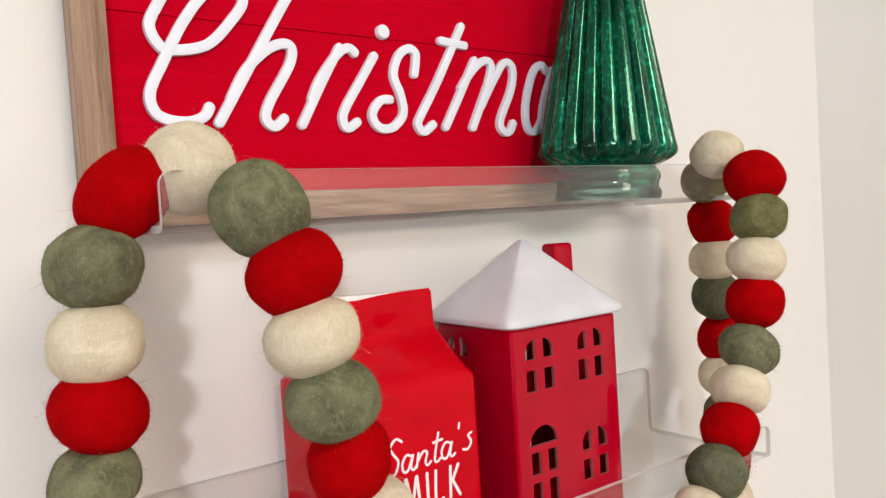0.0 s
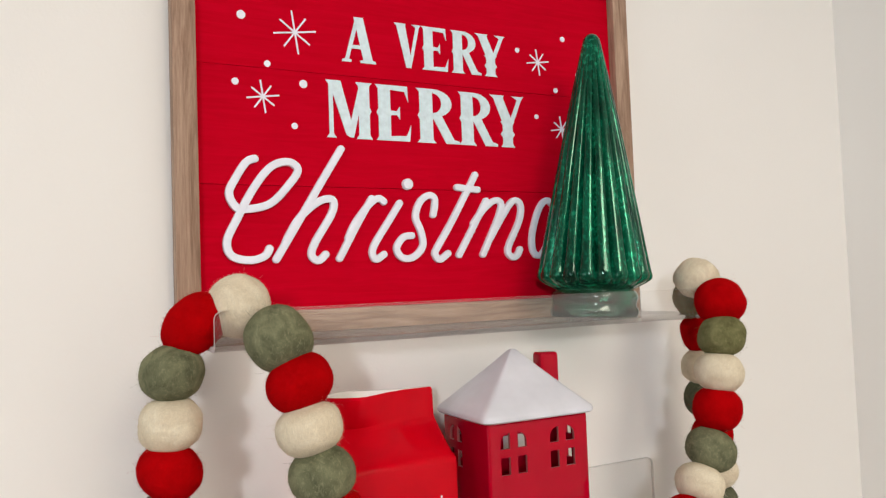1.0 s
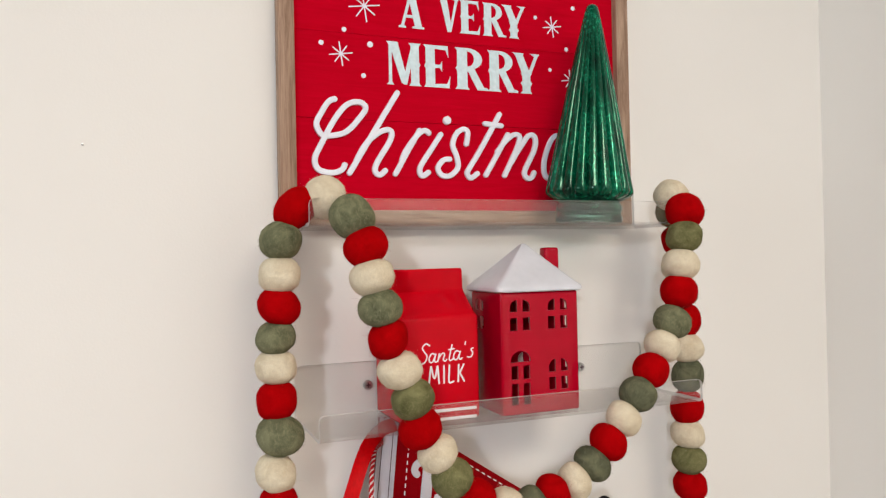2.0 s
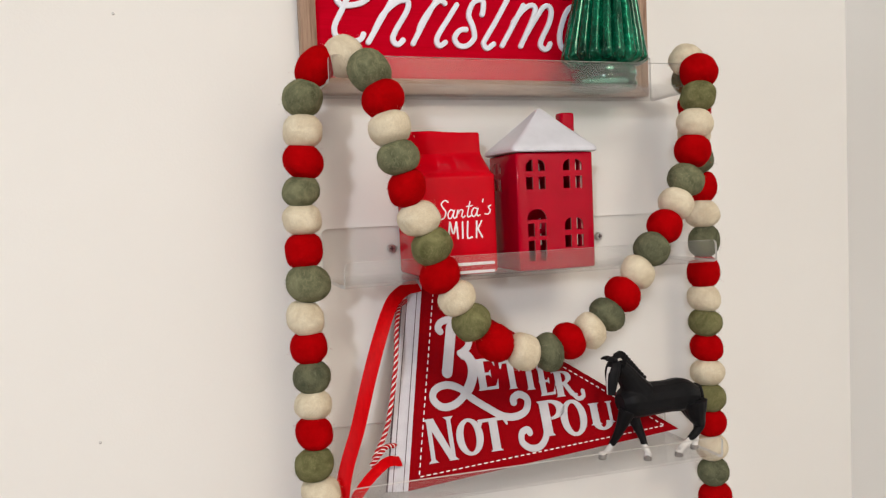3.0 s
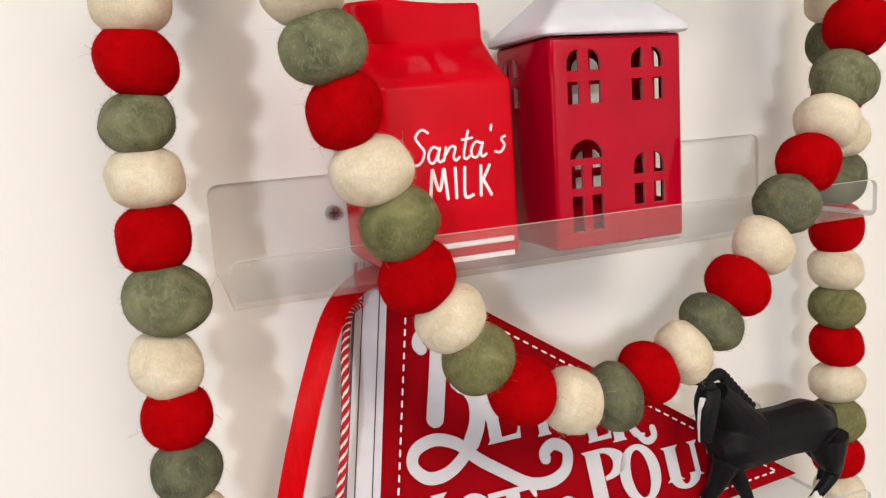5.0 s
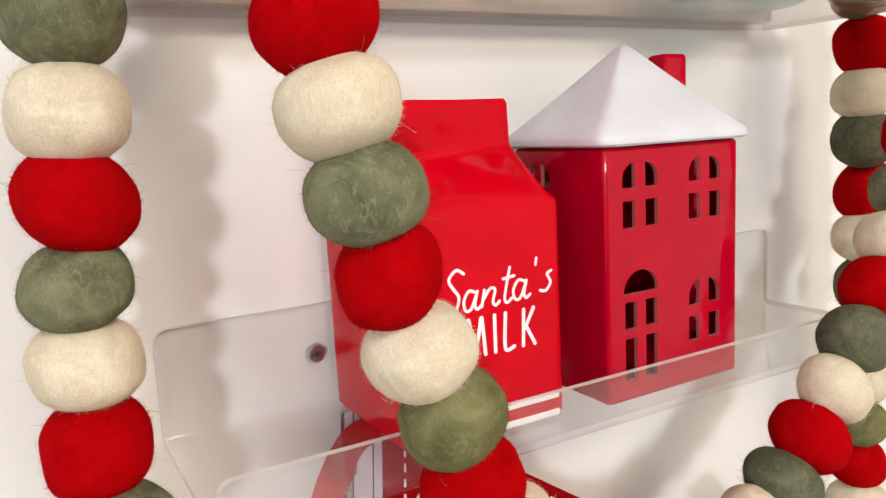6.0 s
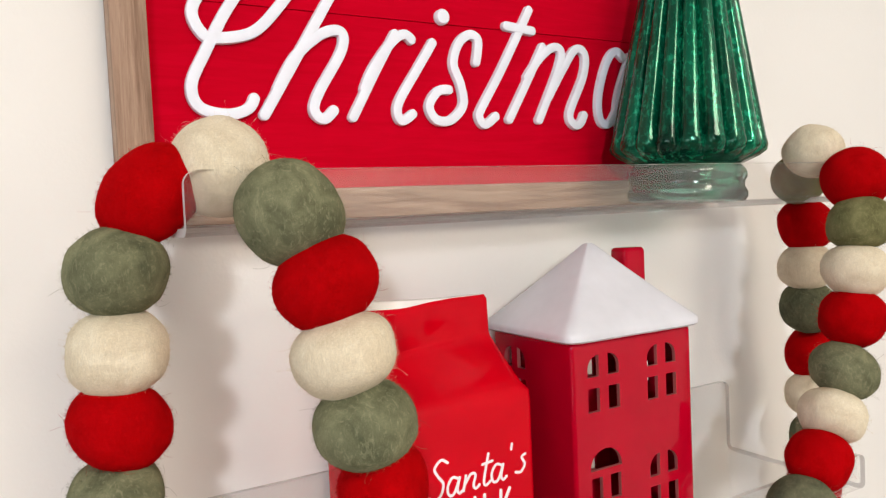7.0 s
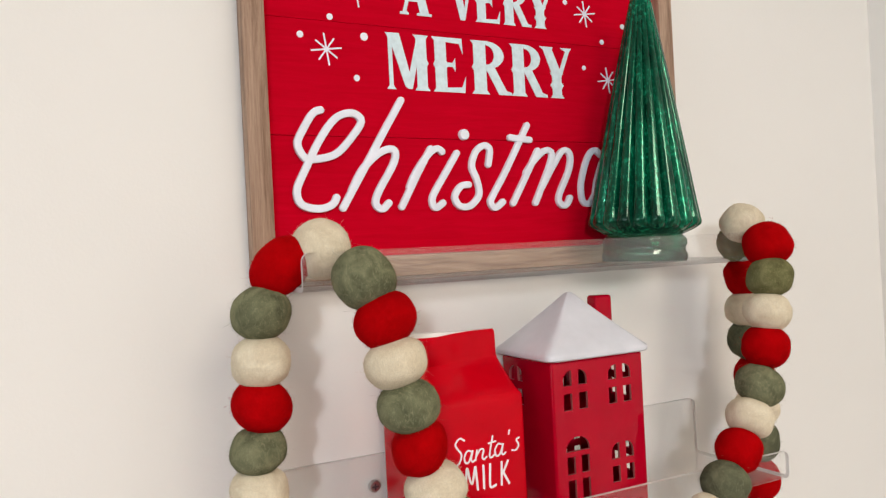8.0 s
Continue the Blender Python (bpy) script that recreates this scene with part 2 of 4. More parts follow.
def loft(bm, rings, close_start=True, close_end=True, mat=0):
    """Joins rings of equally many points into one skin."""
    vs = [[bm.verts.new(p) for p in r] for r in rings]
    k = len(vs[0])
    for a, b in zip(vs, vs[1:]):
        for i in range(k):
            f = bm.faces.new((a[i], a[(i + 1) % k], b[(i + 1) % k], b[i]))
            f.material_index = mat
    if close_start:
        bm.faces.new(vs[0][::-1]).material_index = mat
    if close_end:
        bm.faces.new(vs[-1]).material_index = mat
    return vs


def spline(points, n):
    """A smooth curve through the points, in n even steps of its parameter."""
    p = [Vector(q) for q in points]
    p = [p[0] * 2 - p[1]] + p + [p[-1] * 2 - p[-2]]
    out = []
    for k in range(n + 1):
        s = k / n * (len(p) - 3)
        i = min(int(s), len(p) - 4)
        t = s - i
        a, b, c, d = p[i:i + 4]
        out.append(0.5 * (2 * b + (c - a) * t + (2 * a - 5 * b + 4 * c - d) * t * t + (3 * b - a - 3 * c + d) * t ** 3))
    return out


def tube(bm, path, radii, sides=10, mat=0):
    rings, up = [], None
    for i, p in enumerate(path):
        tan = (path[min(i + 1, len(path) - 1)] - path[max(i - 1, 0)]).normalized()
        if up is None:
            up = tan.orthogonal().normalized()
        up = (up - tan * up.dot(tan)).normalized()
        side = tan.cross(up)
        r = radii[i] if isinstance(radii, (list, tuple)) else radii
        rings.append([p + (up * math.cos(a) + side * math.sin(a)) * r for a in (2 * math.pi * j / sides for j in range(sides))])
    loft(bm, rings, mat=mat)


def stroke(bm, pts, width, height, place, lift=0.0):
    """A brush stroke in relief: pts in the plane's own (u, v), place(u, v, out) gives the world point."""
    flat = spline([(u, v, 0) for u, v in pts], 7 * (len(pts) - 1))
    run = [0.0]
    for a, b in zip(flat, flat[1:]):
        run.append(run[-1] + (b - a).length)
    # close the two round ends
    keep, r = [], width / 2
    extra = [k / 6 for k in range(6)]
    for s in [r * e for e in extra] + [x for x in run if r < x < run[-1] - r] + [run[-1] - r * e for e in reversed(extra)]:
        j = max(i for i in range(len(run)) if run[i] <= s + 1e-9)
        j = min(j, len(run) - 2)
        f = (s - run[j]) / max(run[j + 1] - run[j], 1e-9)
        keep.append((flat[j].lerp(flat[j + 1], f), (flat[j + 1] - flat[j]).normalized(), s))
    rings = []
    for p, tan, s in keep:
        d = max(r - min(s, run[-1] - s), 0)
        w = max(math.sqrt(max(r * r - d * d, 0)), r * 0.12)
        h = height * (0.75 + 0.25 * w / r) + lift + 0.04 * height * s / max(run[-1], 1e-6)
        nrm = Vector((-tan.y, tan.x))
        sec = [(-1, 0), (-1, 0.78), (-0.94, 0.94), (-0.80, 1), (0.80, 1), (0.94, 0.94), (1, 0.78), (1, 0)]
        rings.append([place(p.x + nrm.x * w * a, p.y + nrm.y * w * a, h * o) for a, o in sec])
    loft(bm, rings)


def slab(bm, outline, height, place):
    """A flat shape of some thickness, from an outline in the plane."""
    lo = [bm.verts.new(place(u, v, 0)) for u, v in outline]
    hi = [bm.verts.new(place(u, v, height)) for u, v in outline]
    k = len(lo)
    bm.faces.new(hi)
    for i in range(k):
        bm.faces.new((lo[i], lo[(i + 1) % k], hi[(i + 1) % k], hi[i]))


# ---- slab-serif lettering ----
def stem(x0, x1, y0=0.0, y1=1.0, f=0.07, spur=0.0):
    m = (y0 + y1) / 2
    right = [(x1, y0 + 0.07)] + ([(x1, m - 0.07), (x1 + spur, m), (x1, m + 0.07)] if spur else []) + [(x1, y1 - 0.07)]
    left = [(x0, y1 - 0.07)] + ([(x0, m + 0.07), (x0 - spur, m), (x0, m - 0.07)] if spur else []) + [(x0, y0 + 0.07)]
    return [(x0 - f, y0), (x1 + f, y0)] + right + [(x1 + f, y1), (x0 - f, y1)] + left


def bow(cx, cy, rx, ry, thick, thin, a0, a1, n=14):
    """Part of a ring, thick at its sides and thin above and below."""
    ang = [radians(a0 + (a1 - a0) * k / n) for k in range(n + 1)]
    outer = [(cx + rx * math.cos(a), cy + ry * math.sin(a)) for a in ang]
    inner = [(cx + (rx - thick) * math.cos(a), cy + (ry - thin) * math.sin(a)) for a in ang]
    return outer + inner[::-1]


ARM_TOP = [(0.30, 1.0), (0.84, 1.0), (0.86, 0.72), (0.76, 0.90), (0.30, 0.92)]
ARM_MID = [(0.30, 0.55), (0.55, 0.54), (0.63, 0.63), (0.63, 0.39), (0.55, 0.47), (0.30, 0.46)]
ARM_LOW = [(0.30, 0.0), (0.88, 0.0), (0.92, 0.30), (0.80, 0.10), (0.30, 0.08)]
GLYPHS = {
    "A": [[(-0.04, 0), (0.26, 0), (0.26, 0.05), (0.18, 0.07), (0.52, 0.93), (0.42, 1.0), (0.06, 0.07), (-0.04, 0.05)],
          [(0.36, 1.0), (0.66, 1.0), (0.94, 0.07), (1.04, 0.05), (1.04, 0), (0.54, 0), (0.54, 0.05), (0.64, 0.07)],
          [(0.2, 0.30), (0.7, 0.30), (0.7, 0.38), (0.2, 0.38)]],
    "V": [[(-0.06, 1), (0.42, 1), (0.40, 0.94), (0.62, 0.16), (0.58, 0.0), (0.40, 0.0), (0.04, 0.94)],
          [(0.66, 1), (1.04, 1), (0.96, 0.93), (0.60, 0.0), (0.50, 0.04), (0.82, 0.93)]],
    "E": [stem(0.06, 0.38, spur=0.05), ARM_TOP, ARM_MID, ARM_LOW],
    "R": [stem(0.06, 0.38, spur=0.05), bow(0.40, 0.74, 0.46, 0.26, 0.26, 0.08, -90, 90),
          [(0.36, 0.50), (0.60, 0.52), (0.90, 0.08), (1.04, 0.05), (1.04, 0), (0.70, 0)]],
    "Y": [[(-0.06, 1), (0.40, 1), (0.38, 0.94), (0.66, 0.50), (0.60, 0.36), (0.36, 0.44), (0.06, 0.94)],
          [(0.66, 1), (1.06, 1), (0.98, 0.93), (0.66, 0.42), (0.56, 0.48), (0.84, 0.93)],
          stem(0.34, 0.66, 0, 0.5, spur=0.07)],
    "M": [stem(0.06, 0.15, f=0.06), stem(0.70, 0.94, f=0.06, spur=0.04),
          [(0.06, 1), (0.32, 1), (0.56, 0.22), (0.50, 0.02), (0.42, 0.06)],
          [(0.50, 0.02), (0.58, 0.02), (0.86, 1), (0.74, 1), (0.48, 0.16)]],
    "N": [stem(0.10, 0.24, f=0.10), stem(0.78, 0.92, f=0.10), [(0.06, 1), (0.34, 1), (0.94, 0.0), (0.72, 0.0)]],
    "O": [bow(0.5, 0.5, 0.52, 0.52, 0.28, 0.10, -90, 90), bow(0.5, 0.5, 0.52, 0.52, 0.28, 0.10, 90, 270)],
    "T": [stem(0.36, 0.64), [(0.0, 0.74), (0.06, 0.74), (0.14, 0.90), (0.86, 0.90), (0.94, 0.74), (1.0, 0.74), (1.0, 1), (0.0, 1)]],
    "B": [stem(0.10, 0.36), bow(0.40, 0.76, 0.44, 0.24, 0.24, 0.08, -90, 90), bow(0.40, 0.28, 0.54, 0.28, 0.28, 0.08, -90, 90)],
    "P": [stem(0.12, 0.42), bow(0.44, 0.72, 0.50, 0.28, 0.28, 0.08, -90, 90)],
    "U": [stem(0.06, 0.34, 0.22, 1.0, 0.08), stem(0.74, 0.86, 0.22, 1.0, 0.08), bow(0.46, 0.32, 0.40, 0.32, 0.27, 0.10, 180, 360)],
}


def letter(ch, u0, u1, v0, v1, height, place, mat, parent):
    bm = bmesh.new()
    for k, poly in enumerate(GLYPHS[ch]):
        slab(bm, [(u0 + x * (u1 - u0), v0 + y * (v1 - v0)) for x, y in poly], height * (1 + 0.08 * k), place)
    return part("letter", bm, mat, parent, smooth=False)


# ---- the room ----
X0, X1, Y0, H = -2.6, 0.66, -3.0, 2.45
part("floor", box((X0 - 0.1, Y0 - 0.1, -0.1), (X1 + 0.1, 0.1, 0)), FLOOR_WOOD, None, smooth=False)
tagged(bpy.data.objects["floor"], "plain brown wooden floor of the room", "floor", kind="structure")
part("ceiling", box((X0 - 0.1, Y0 - 0.1, H), (X1 + 0.1, 0.1, H + 0.1)), DIM_CEILING_PAINT, None, smooth=False)
tagged(bpy.data.objects["ceiling"], "plain unseen ceiling, greyed to dim its reflections", "ceiling", kind="structure")


def plain_wall(name, lo, hi, label):
    return tagged(part(name, box(lo, hi), WALL_PAINT, None, smooth=False), label, "wall", kind="structure")


plain_wall("wall_north", (X0 - 0.1, 0, 0), (X1, 0.1, H), "off-white painted wall behind the acrylic shelves")
plain_wall("wall_east", (X1, Y0 - 0.1, 0), (X1 + 0.1, 0.1, H), "off-white painted side wall meeting the shelf wall")


def wall_with_window(name, along, fixed, lo, hi, a, b, sill, head, label):
    """A wall with one opening from a to b between sill and head; along is its axis."""
    bm = bmesh.new()
    for p, q, z0, z1 in ((lo, a, 0, H), (b, hi, 0, H), (a, b, 0, sill), (a, b, head, H)):
        if along == "x":
            add_box(bm, (p, fixed - 0.1, z0), (q, fixed, z1))
        else:
            add_box(bm, (fixed - 0.1, p, z0), (fixed, q, z1))
    return tagged(part(name, bm, DIM_ROOM_PAINT, None, smooth=False), label, "wall", kind="structure")


# unseen walls closing the room, coloured dark to cut bounce and reflections
wall_with_window("wall_south", "x", Y0, X0 - 0.1, X1, -2.35, -1.45, 1.05, 2.2, "unseen wall with a window opening, darkened to dim reflections")
wall_with_window("wall_west", "y", X0, Y0, 0.0, -2.2, -0.6, 0.8, 2.2, "unseen dark wall with a wide opening added for the fill light")


def window_frame(name, along, fixed, a, b, sill, head):
    root = thing(name, ((a + b) / 2 if along == "x" else fixed, fixed if along == "x" else (a + b) / 2, sill),
                 "unseen white window frame set in the wall opening", "window", kind="structure")
    for p, q, z0, z1 in ((a, a + 0.05, sill, head), (b - 0.05, b, sill, head), (a + 0.05, b - 0.05, sill, sill + 0.05), (a + 0.05, b - 0.05, head - 0.05, head)):
        lo, hi = ((p, fixed - 0.09, z0), (q, fixed - 0.04, z1)) if along == "x" else ((fixed - 0.09, p, z0), (fixed - 0.04, q, z1))
        part("window_frame", box(lo, hi, 0.004), WHITE_TRIM, root)
    return root


window_frame("window_1", "x", Y0, -2.35, -1.45, 1.05, 2.2)
# unseen west window, added only to go with the fill lamp
window_frame("added_west_window", "y", X0, -2.2, -0.6, 0.8, 2.2)
LX, LY = 0.10, -1.75
lamp = thing("ceiling_lamp", (LX, LY, H), "square white flush light panel on the ceiling", "lamp")
for lo, hi in (((-0.39, -0.39), (0.39, -0.37)), ((-0.39, 0.37), (0.39, 0.39)), ((-0.39, -0.37), (-0.37, 0.37)), ((0.37, -0.37), (0.39, 0.37))):
    part("frame", box((LX + lo[0], LY + lo[1], H - 0.045), (LX + hi[0], LY + hi[1], H), 0.003), WHITE_TRIM, lamp)
part("diffuser", box((LX - 0.37, LY - 0.37, H - 0.03), (LX + 0.37, LY + 0.37, H - 0.002), 0.002), LAMP_GLASS, lamp)


def nail_mark(x, z):
    bm = bmesh.new()
    loft(bm, [[Vector((x + r * math.cos(a), y, z + r * math.sin(a))) for a in (2 * math.pi * k / 10 for k in range(10))]
              for r, y in ((0.0013, 0.0), (0.0012, -0.0008), (0.0006, -0.0010))])
    root = thing("nail_head", (x, 0, z), "small grey nail head in the painted wall", "nail")
    part("head", bm, STEEL, root)


for nx, nz in ((-0.206, 1.199), (-0.173, 1.576)):
    nail_mark(nx, nz)


# ---- acrylic picture ledges ----
def acrylic_shelf(x0, x1, z_low, tilt=0.0):
    """One bent sheet: back plate, floor and front lip, with rounded corners and two screws. z_low: underside at its left end."""
    depth, plate, lip, t, r = 0.100, 0.050, 0.0225, 0.0030, 0.0035
    path = [(-t / 2, plate), (-t / 2, t / 2 + r)]
    for k in range(1, 6):
        a = radians(90 * k / 6)
        path.append((-t / 2 - r + r * math.cos(a), t / 2 + r - r * math.sin(a)))
    path += [(-t / 2 - r, t / 2), (-depth + t / 2 + r, t / 2)]
    for k in range(1, 6):
        a = radians(90 * k / 6)
        path.append((-depth + t / 2 + r - r * math.sin(a), t / 2 + r - r * math.cos(a)))
    path += [(-depth + t / 2, t / 2 + r), (-depth + t / 2, lip)]

    def cut(edge, round_):
        return [(edge - round_ + round_ * math.sin(radians(90 * k / 5)), round_ - round_ * math.cos(radians(90 * k / 5))) for k in range(6)]

    rows = [((-t / 2, z), ins) for z, ins in sorted(cut(plate, 0.006), reverse=True)]
    rows += [(p, 0.0) for p in path[1:-1]]
    rows += [((-depth + t / 2, z), ins) for z, ins in sorted(cut(lip, 0.005))]
    bm = bmesh.new()
    faces_a, faces_b = [], []
    for i, ((y, z), ins) in enumerate(rows):
        (ya, za), (yb, zb) = rows[max(i - 1, 0)][0], rows[min(i + 1, len(rows) - 1)][0]
        d = Vector((yb - ya, zb - za)).normalized()
        n = Vector((-d.y, d.x)) * t / 2
        faces_a.append([bm.verts.new((x, y + n.x, z + n.y)) for x in (x0 + ins, x1 - ins)])
        faces_b.append([bm.verts.new((x, y - n.x, z - n.y)) for x in (x0 + ins, x1 - ins)])
    for i in range(len(rows) - 1):
        a, b, c, d = faces_a[i], faces_a[i + 1], faces_b[i], faces_b[i + 1]
        bm.faces.new((a[0], a[1], b[1], b[0]))
        bm.faces.new((c[1], c[0], d[0], d[1]))
        bm.faces.new((a[0], b[0], d[0], c[0])).material_index = 1
        bm.faces.new((b[1], a[1], c[1], d[1])).material_index = 1
    for e in (0, -1):
        bm.faces.new((faces_a[e][0], faces_b[e][0], faces_b[e][1], faces_a[e][1])).material_index = 1
    m = Matrix.Translation((x0, 0, z_low)) @ Matrix.Rotation(tilt, 4, "Y") @ Matrix.Translation((-x0, 0, 0))
    bm.transform(Matrix.Translation((0, -0.0004, 0)) @ m)
    shelf = thing("acrylic_shelf", (x0, 0, z_low), "clear bent acrylic picture ledge screwed to the wall", "shelf", "wall shelves")
    part("sheet", bm, [ACRYLIC, ACRYLIC_EDGE], shelf)
    for sx in (x0 + 0.068, x1 - 0.078):
        bm = bmesh.new()
        rings = [(0.0045, -0.0036), (0.0044, -0.0052), (0.0034, -0.0064), (0.0016, -0.0066), (0.0009, -0.0052)]
        loft(bm, [[Vector((sx + rr * math.cos(a), y, 0.028 + rr * math.sin(a))) for a in (2 * math.pi * k / 18 for k in range(18))] for rr, y in rings])
        for turn in (0, 1):
            s = (0.0025, 0.0006) if turn else (0.0006, 0.0025)
            add_box(bm, (sx - s[0], -0.0069, 0.028 - s[1]), (sx + s[0], -0.0064, 0.028 + s[1]), mat=1)
        bm.transform(m)
        part("screw", bm, [STEEL, STITCH], shelf, "small steel crosshead screw")
    return shelf


acrylic_shelf(-0.005, 0.375, 1.5025)
acrylic_shelf(0.0, 0.380, 1.3285)
acrylic_shelf(-0.004, 0.382, 1.1345, 0.0200)
FLOOR1, FLOOR2 = 1.5058, 1.3318


def floor3(x):
    return 1.1378 - 0.0200 * x


# ---- framed sign ----
def framed_sign():
    x0, x1, z0, z1 = -0.0130, 0.3615, FLOOR1, 1.7915
    back, front, face, w = -0.0042, -0.0185, -0.0100, 0.0150
    sign = thing("framed_sign", ((x0 + x1) / 2, -0.014, z0), "red plank Christmas sign in a weathered wood frame", "sign")
    mitre = [((x0, z0), (x1, z0), (x1 - w, z0 + w), (x0 + w, z0 + w), WOOD_H), ((x1, z1), (x0, z1), (x0 + w, z1 - w), (x1 - w, z1 - w), WOOD_H),
             ((x0, z1), (x0, z0), (x0 + w, z0 + w), (x0 + w, z1 - w), WOOD_V), ((x1, z0), (x1, z1), (x1 - w, z1 - w), (x1 - w, z0 + w), WOOD_V)]
    for a, b, c, d, mat in mitre:
        bm = bmesh.new()
        lo = [bm.verts.new((p[0], back, p[1])) for p in (a, b, c, d)]
        hi = [bm.verts.new((p[0], front, p[1])) for p in (a, b, c, d)]
        bm.faces.new(lo)
        bm.faces.new(hi)
        for i in range(4):
            bm.faces.new((lo[i], lo[(i + 1) % 4], hi[(i + 1) % 4], hi[i]))
        bmesh.ops.bevel(bm, geom=bm.edges[:], offset=0.0008, segments=2, affect="EDGES", profile=0.5)
        part("frame_rail", bm, mat, sign, "weathered brown wood rail")
    cuts = (z0 + w, 1.6062, 1.6868, z1 - w)
    for i, (a, b) in enumerate(zip(cuts, cuts[1:])):
        part("plank", box((x0 + w, -0.0045, a + 0.00012), (x1 - w, face - 0.0002 * (i % 2), b - 0.00012), 0.0004), RED_BOARD, sign, "red painted plank")

    def place(u, v, out):
        return Vector((u, face - 0.0002 - out, v))

    for ch, a, b in (("A", .105, .129), ("V", .1465, .1665), ("E", .168, .192), ("R", .193, .218), ("Y", .2155, .240)):
        letter(ch, a, b, 1.6972, 1.7305, 0.0005, place, LETTER_ICE, sign)
    for ch, a, b in (("M", .091, .126), ("E", .129, .159), ("R", .162, .196), ("R", .1975, .230), ("Y", .227, .255)):
        letter(ch, a, b, 1.6415, 1.6828, 0.0005, place, LETTER_ICE, sign)
    # painted stars and snow dots
    for u, v, r in ((.070, 1.714, .0155), (.0465, 1.667, .0115), (.2725, 1.713, .011), (.2935, 1.659, .011)):
        bm = bmesh.new()
        for k in range(4):
            a = radians(45 * k + 8)
            rr = r * (1.0 if k % 2 == 0 else 0.86)
            du, dv = math.cos(a) * rr, math.sin(a) * rr
            stroke(bm, [(u - du, v - dv), (u, v), (u + du, v + dv)], 0.0012, 0.0004, place, 0.00003 * k)
        part("snowflake", bm, LETTER_WHITE, sign)
    for u, v, r in ((.033, 1.722, 3.0), (.050, 1.690, 2.3), (.028, 1.676, 2.4), (.075, 1.678, 2.9), (.068, 1.648, 2.3), (.253, 1.721, 2.1),
                    (.298, 1.735, 2.3), (.289, 1.691, 2.2), (.269, 1.668, 2.0), (.312, 1.706, 2.2), (.318, 1.655, 2.2)):
        bm = bmesh.new()
        slab(bm, [(u + r * 0.001 * math.cos(a), v + r * 0.001 * math.sin(a)) for a in (2 * math.pi * k / 16 for k in range(16))], 0.0004, place)
        part("snow_dot", bm, LETTER_WHITE, sign, smooth=False)
    # raised script, in millimetres from the baseline
    script = {
        "C": [[(42, 71), (34, 68), (26, 56), (22, 47), (25, 39), (31, 36), (49, 40), (63, 54), (69, 64), (62, 69), (50, 65), (38, 50), (27, 30), (20, 15), (23, 5), (35, 2), (45, 5), (49, 12)]],
        "h": [[(102, 82), (85, 55), (69, 29), (51, 0)], [(58, 12), (68, 29), (80, 40), (89, 44), (94, 42), (92, 33), (80, 14), (77, 5), (82, 1), (89, 7)]],
        "r": [[(124, 47), (111, 26), (96, 0)], [(103, 14), (109, 26), (120, 40), (128, 45), (134, 41)]],
        "i": [[(146, 44), (135, 28), (124, 12), (122, 5), (125, 1), (133, 6)]],
        "s": [[(171, 31), (173, 40), (173, 46), (168, 48), (161, 43), (157, 32), (161, 21), (162, 10), (154, 2), (145, 2), (141, 9), (147, 17), (156, 18)]],
        "t": [[(210, 67), (200, 50), (186, 27), (174, 9), (172, 4), (176, 0), (185, 6)], [(190, 55), (200, 54), (213, 53)]],
        "m": [[(219, 47), (207, 27), (191, 1)], [(204, 25), (215, 38), (225, 45), (231, 43), (229, 34), (221, 18), (212, 1)], [(219, 14), (232, 33), (242, 45), (249, 42), (247, 29), (236, 8), (239, 1), (244, 2), (248, 9)]],
        "a": [[(282, 41), (274, 46), (266, 38), (259, 18), (260, 4), (268, 3), (279, 20)], [(287, 46), (276, 22), (273, 6), (278, 1), (286, 9)]],
        "s2": [[(312, 34), (316, 42), (312, 47), (303, 43), (298, 32), (305, 19), (303, 7), (293, 1), (287, 5)]],
    }
    for key, lines in script.items():
        bm = bmesh.new()
        for k, pts in enumerate(lines):
            stroke(bm, [(u / 1000, 1.5535 + v / 1000) for u, v in pts], 0.0053 if key in "Ch" else 0.0051, 0.0030, place, 0.0001 * k)
        part("script_letter", bm, LETTER_WHITE, sign, "raised white script letter")
    bm = bmesh.new()
    loft(bm, [[place(.1515 + r * math.cos(a), 1.6095 + r * math.sin(a), o) for a in (2 * math.pi * k / 20 for k in range(20))]
              for r, o in ((.0042, 0), (.0042, .0026), (.0036, .0034), (.0015, .0035))])
    part("script_dot", bm, LETTER_WHITE, sign, "raised white script dot")
    return sign


framed_sign()


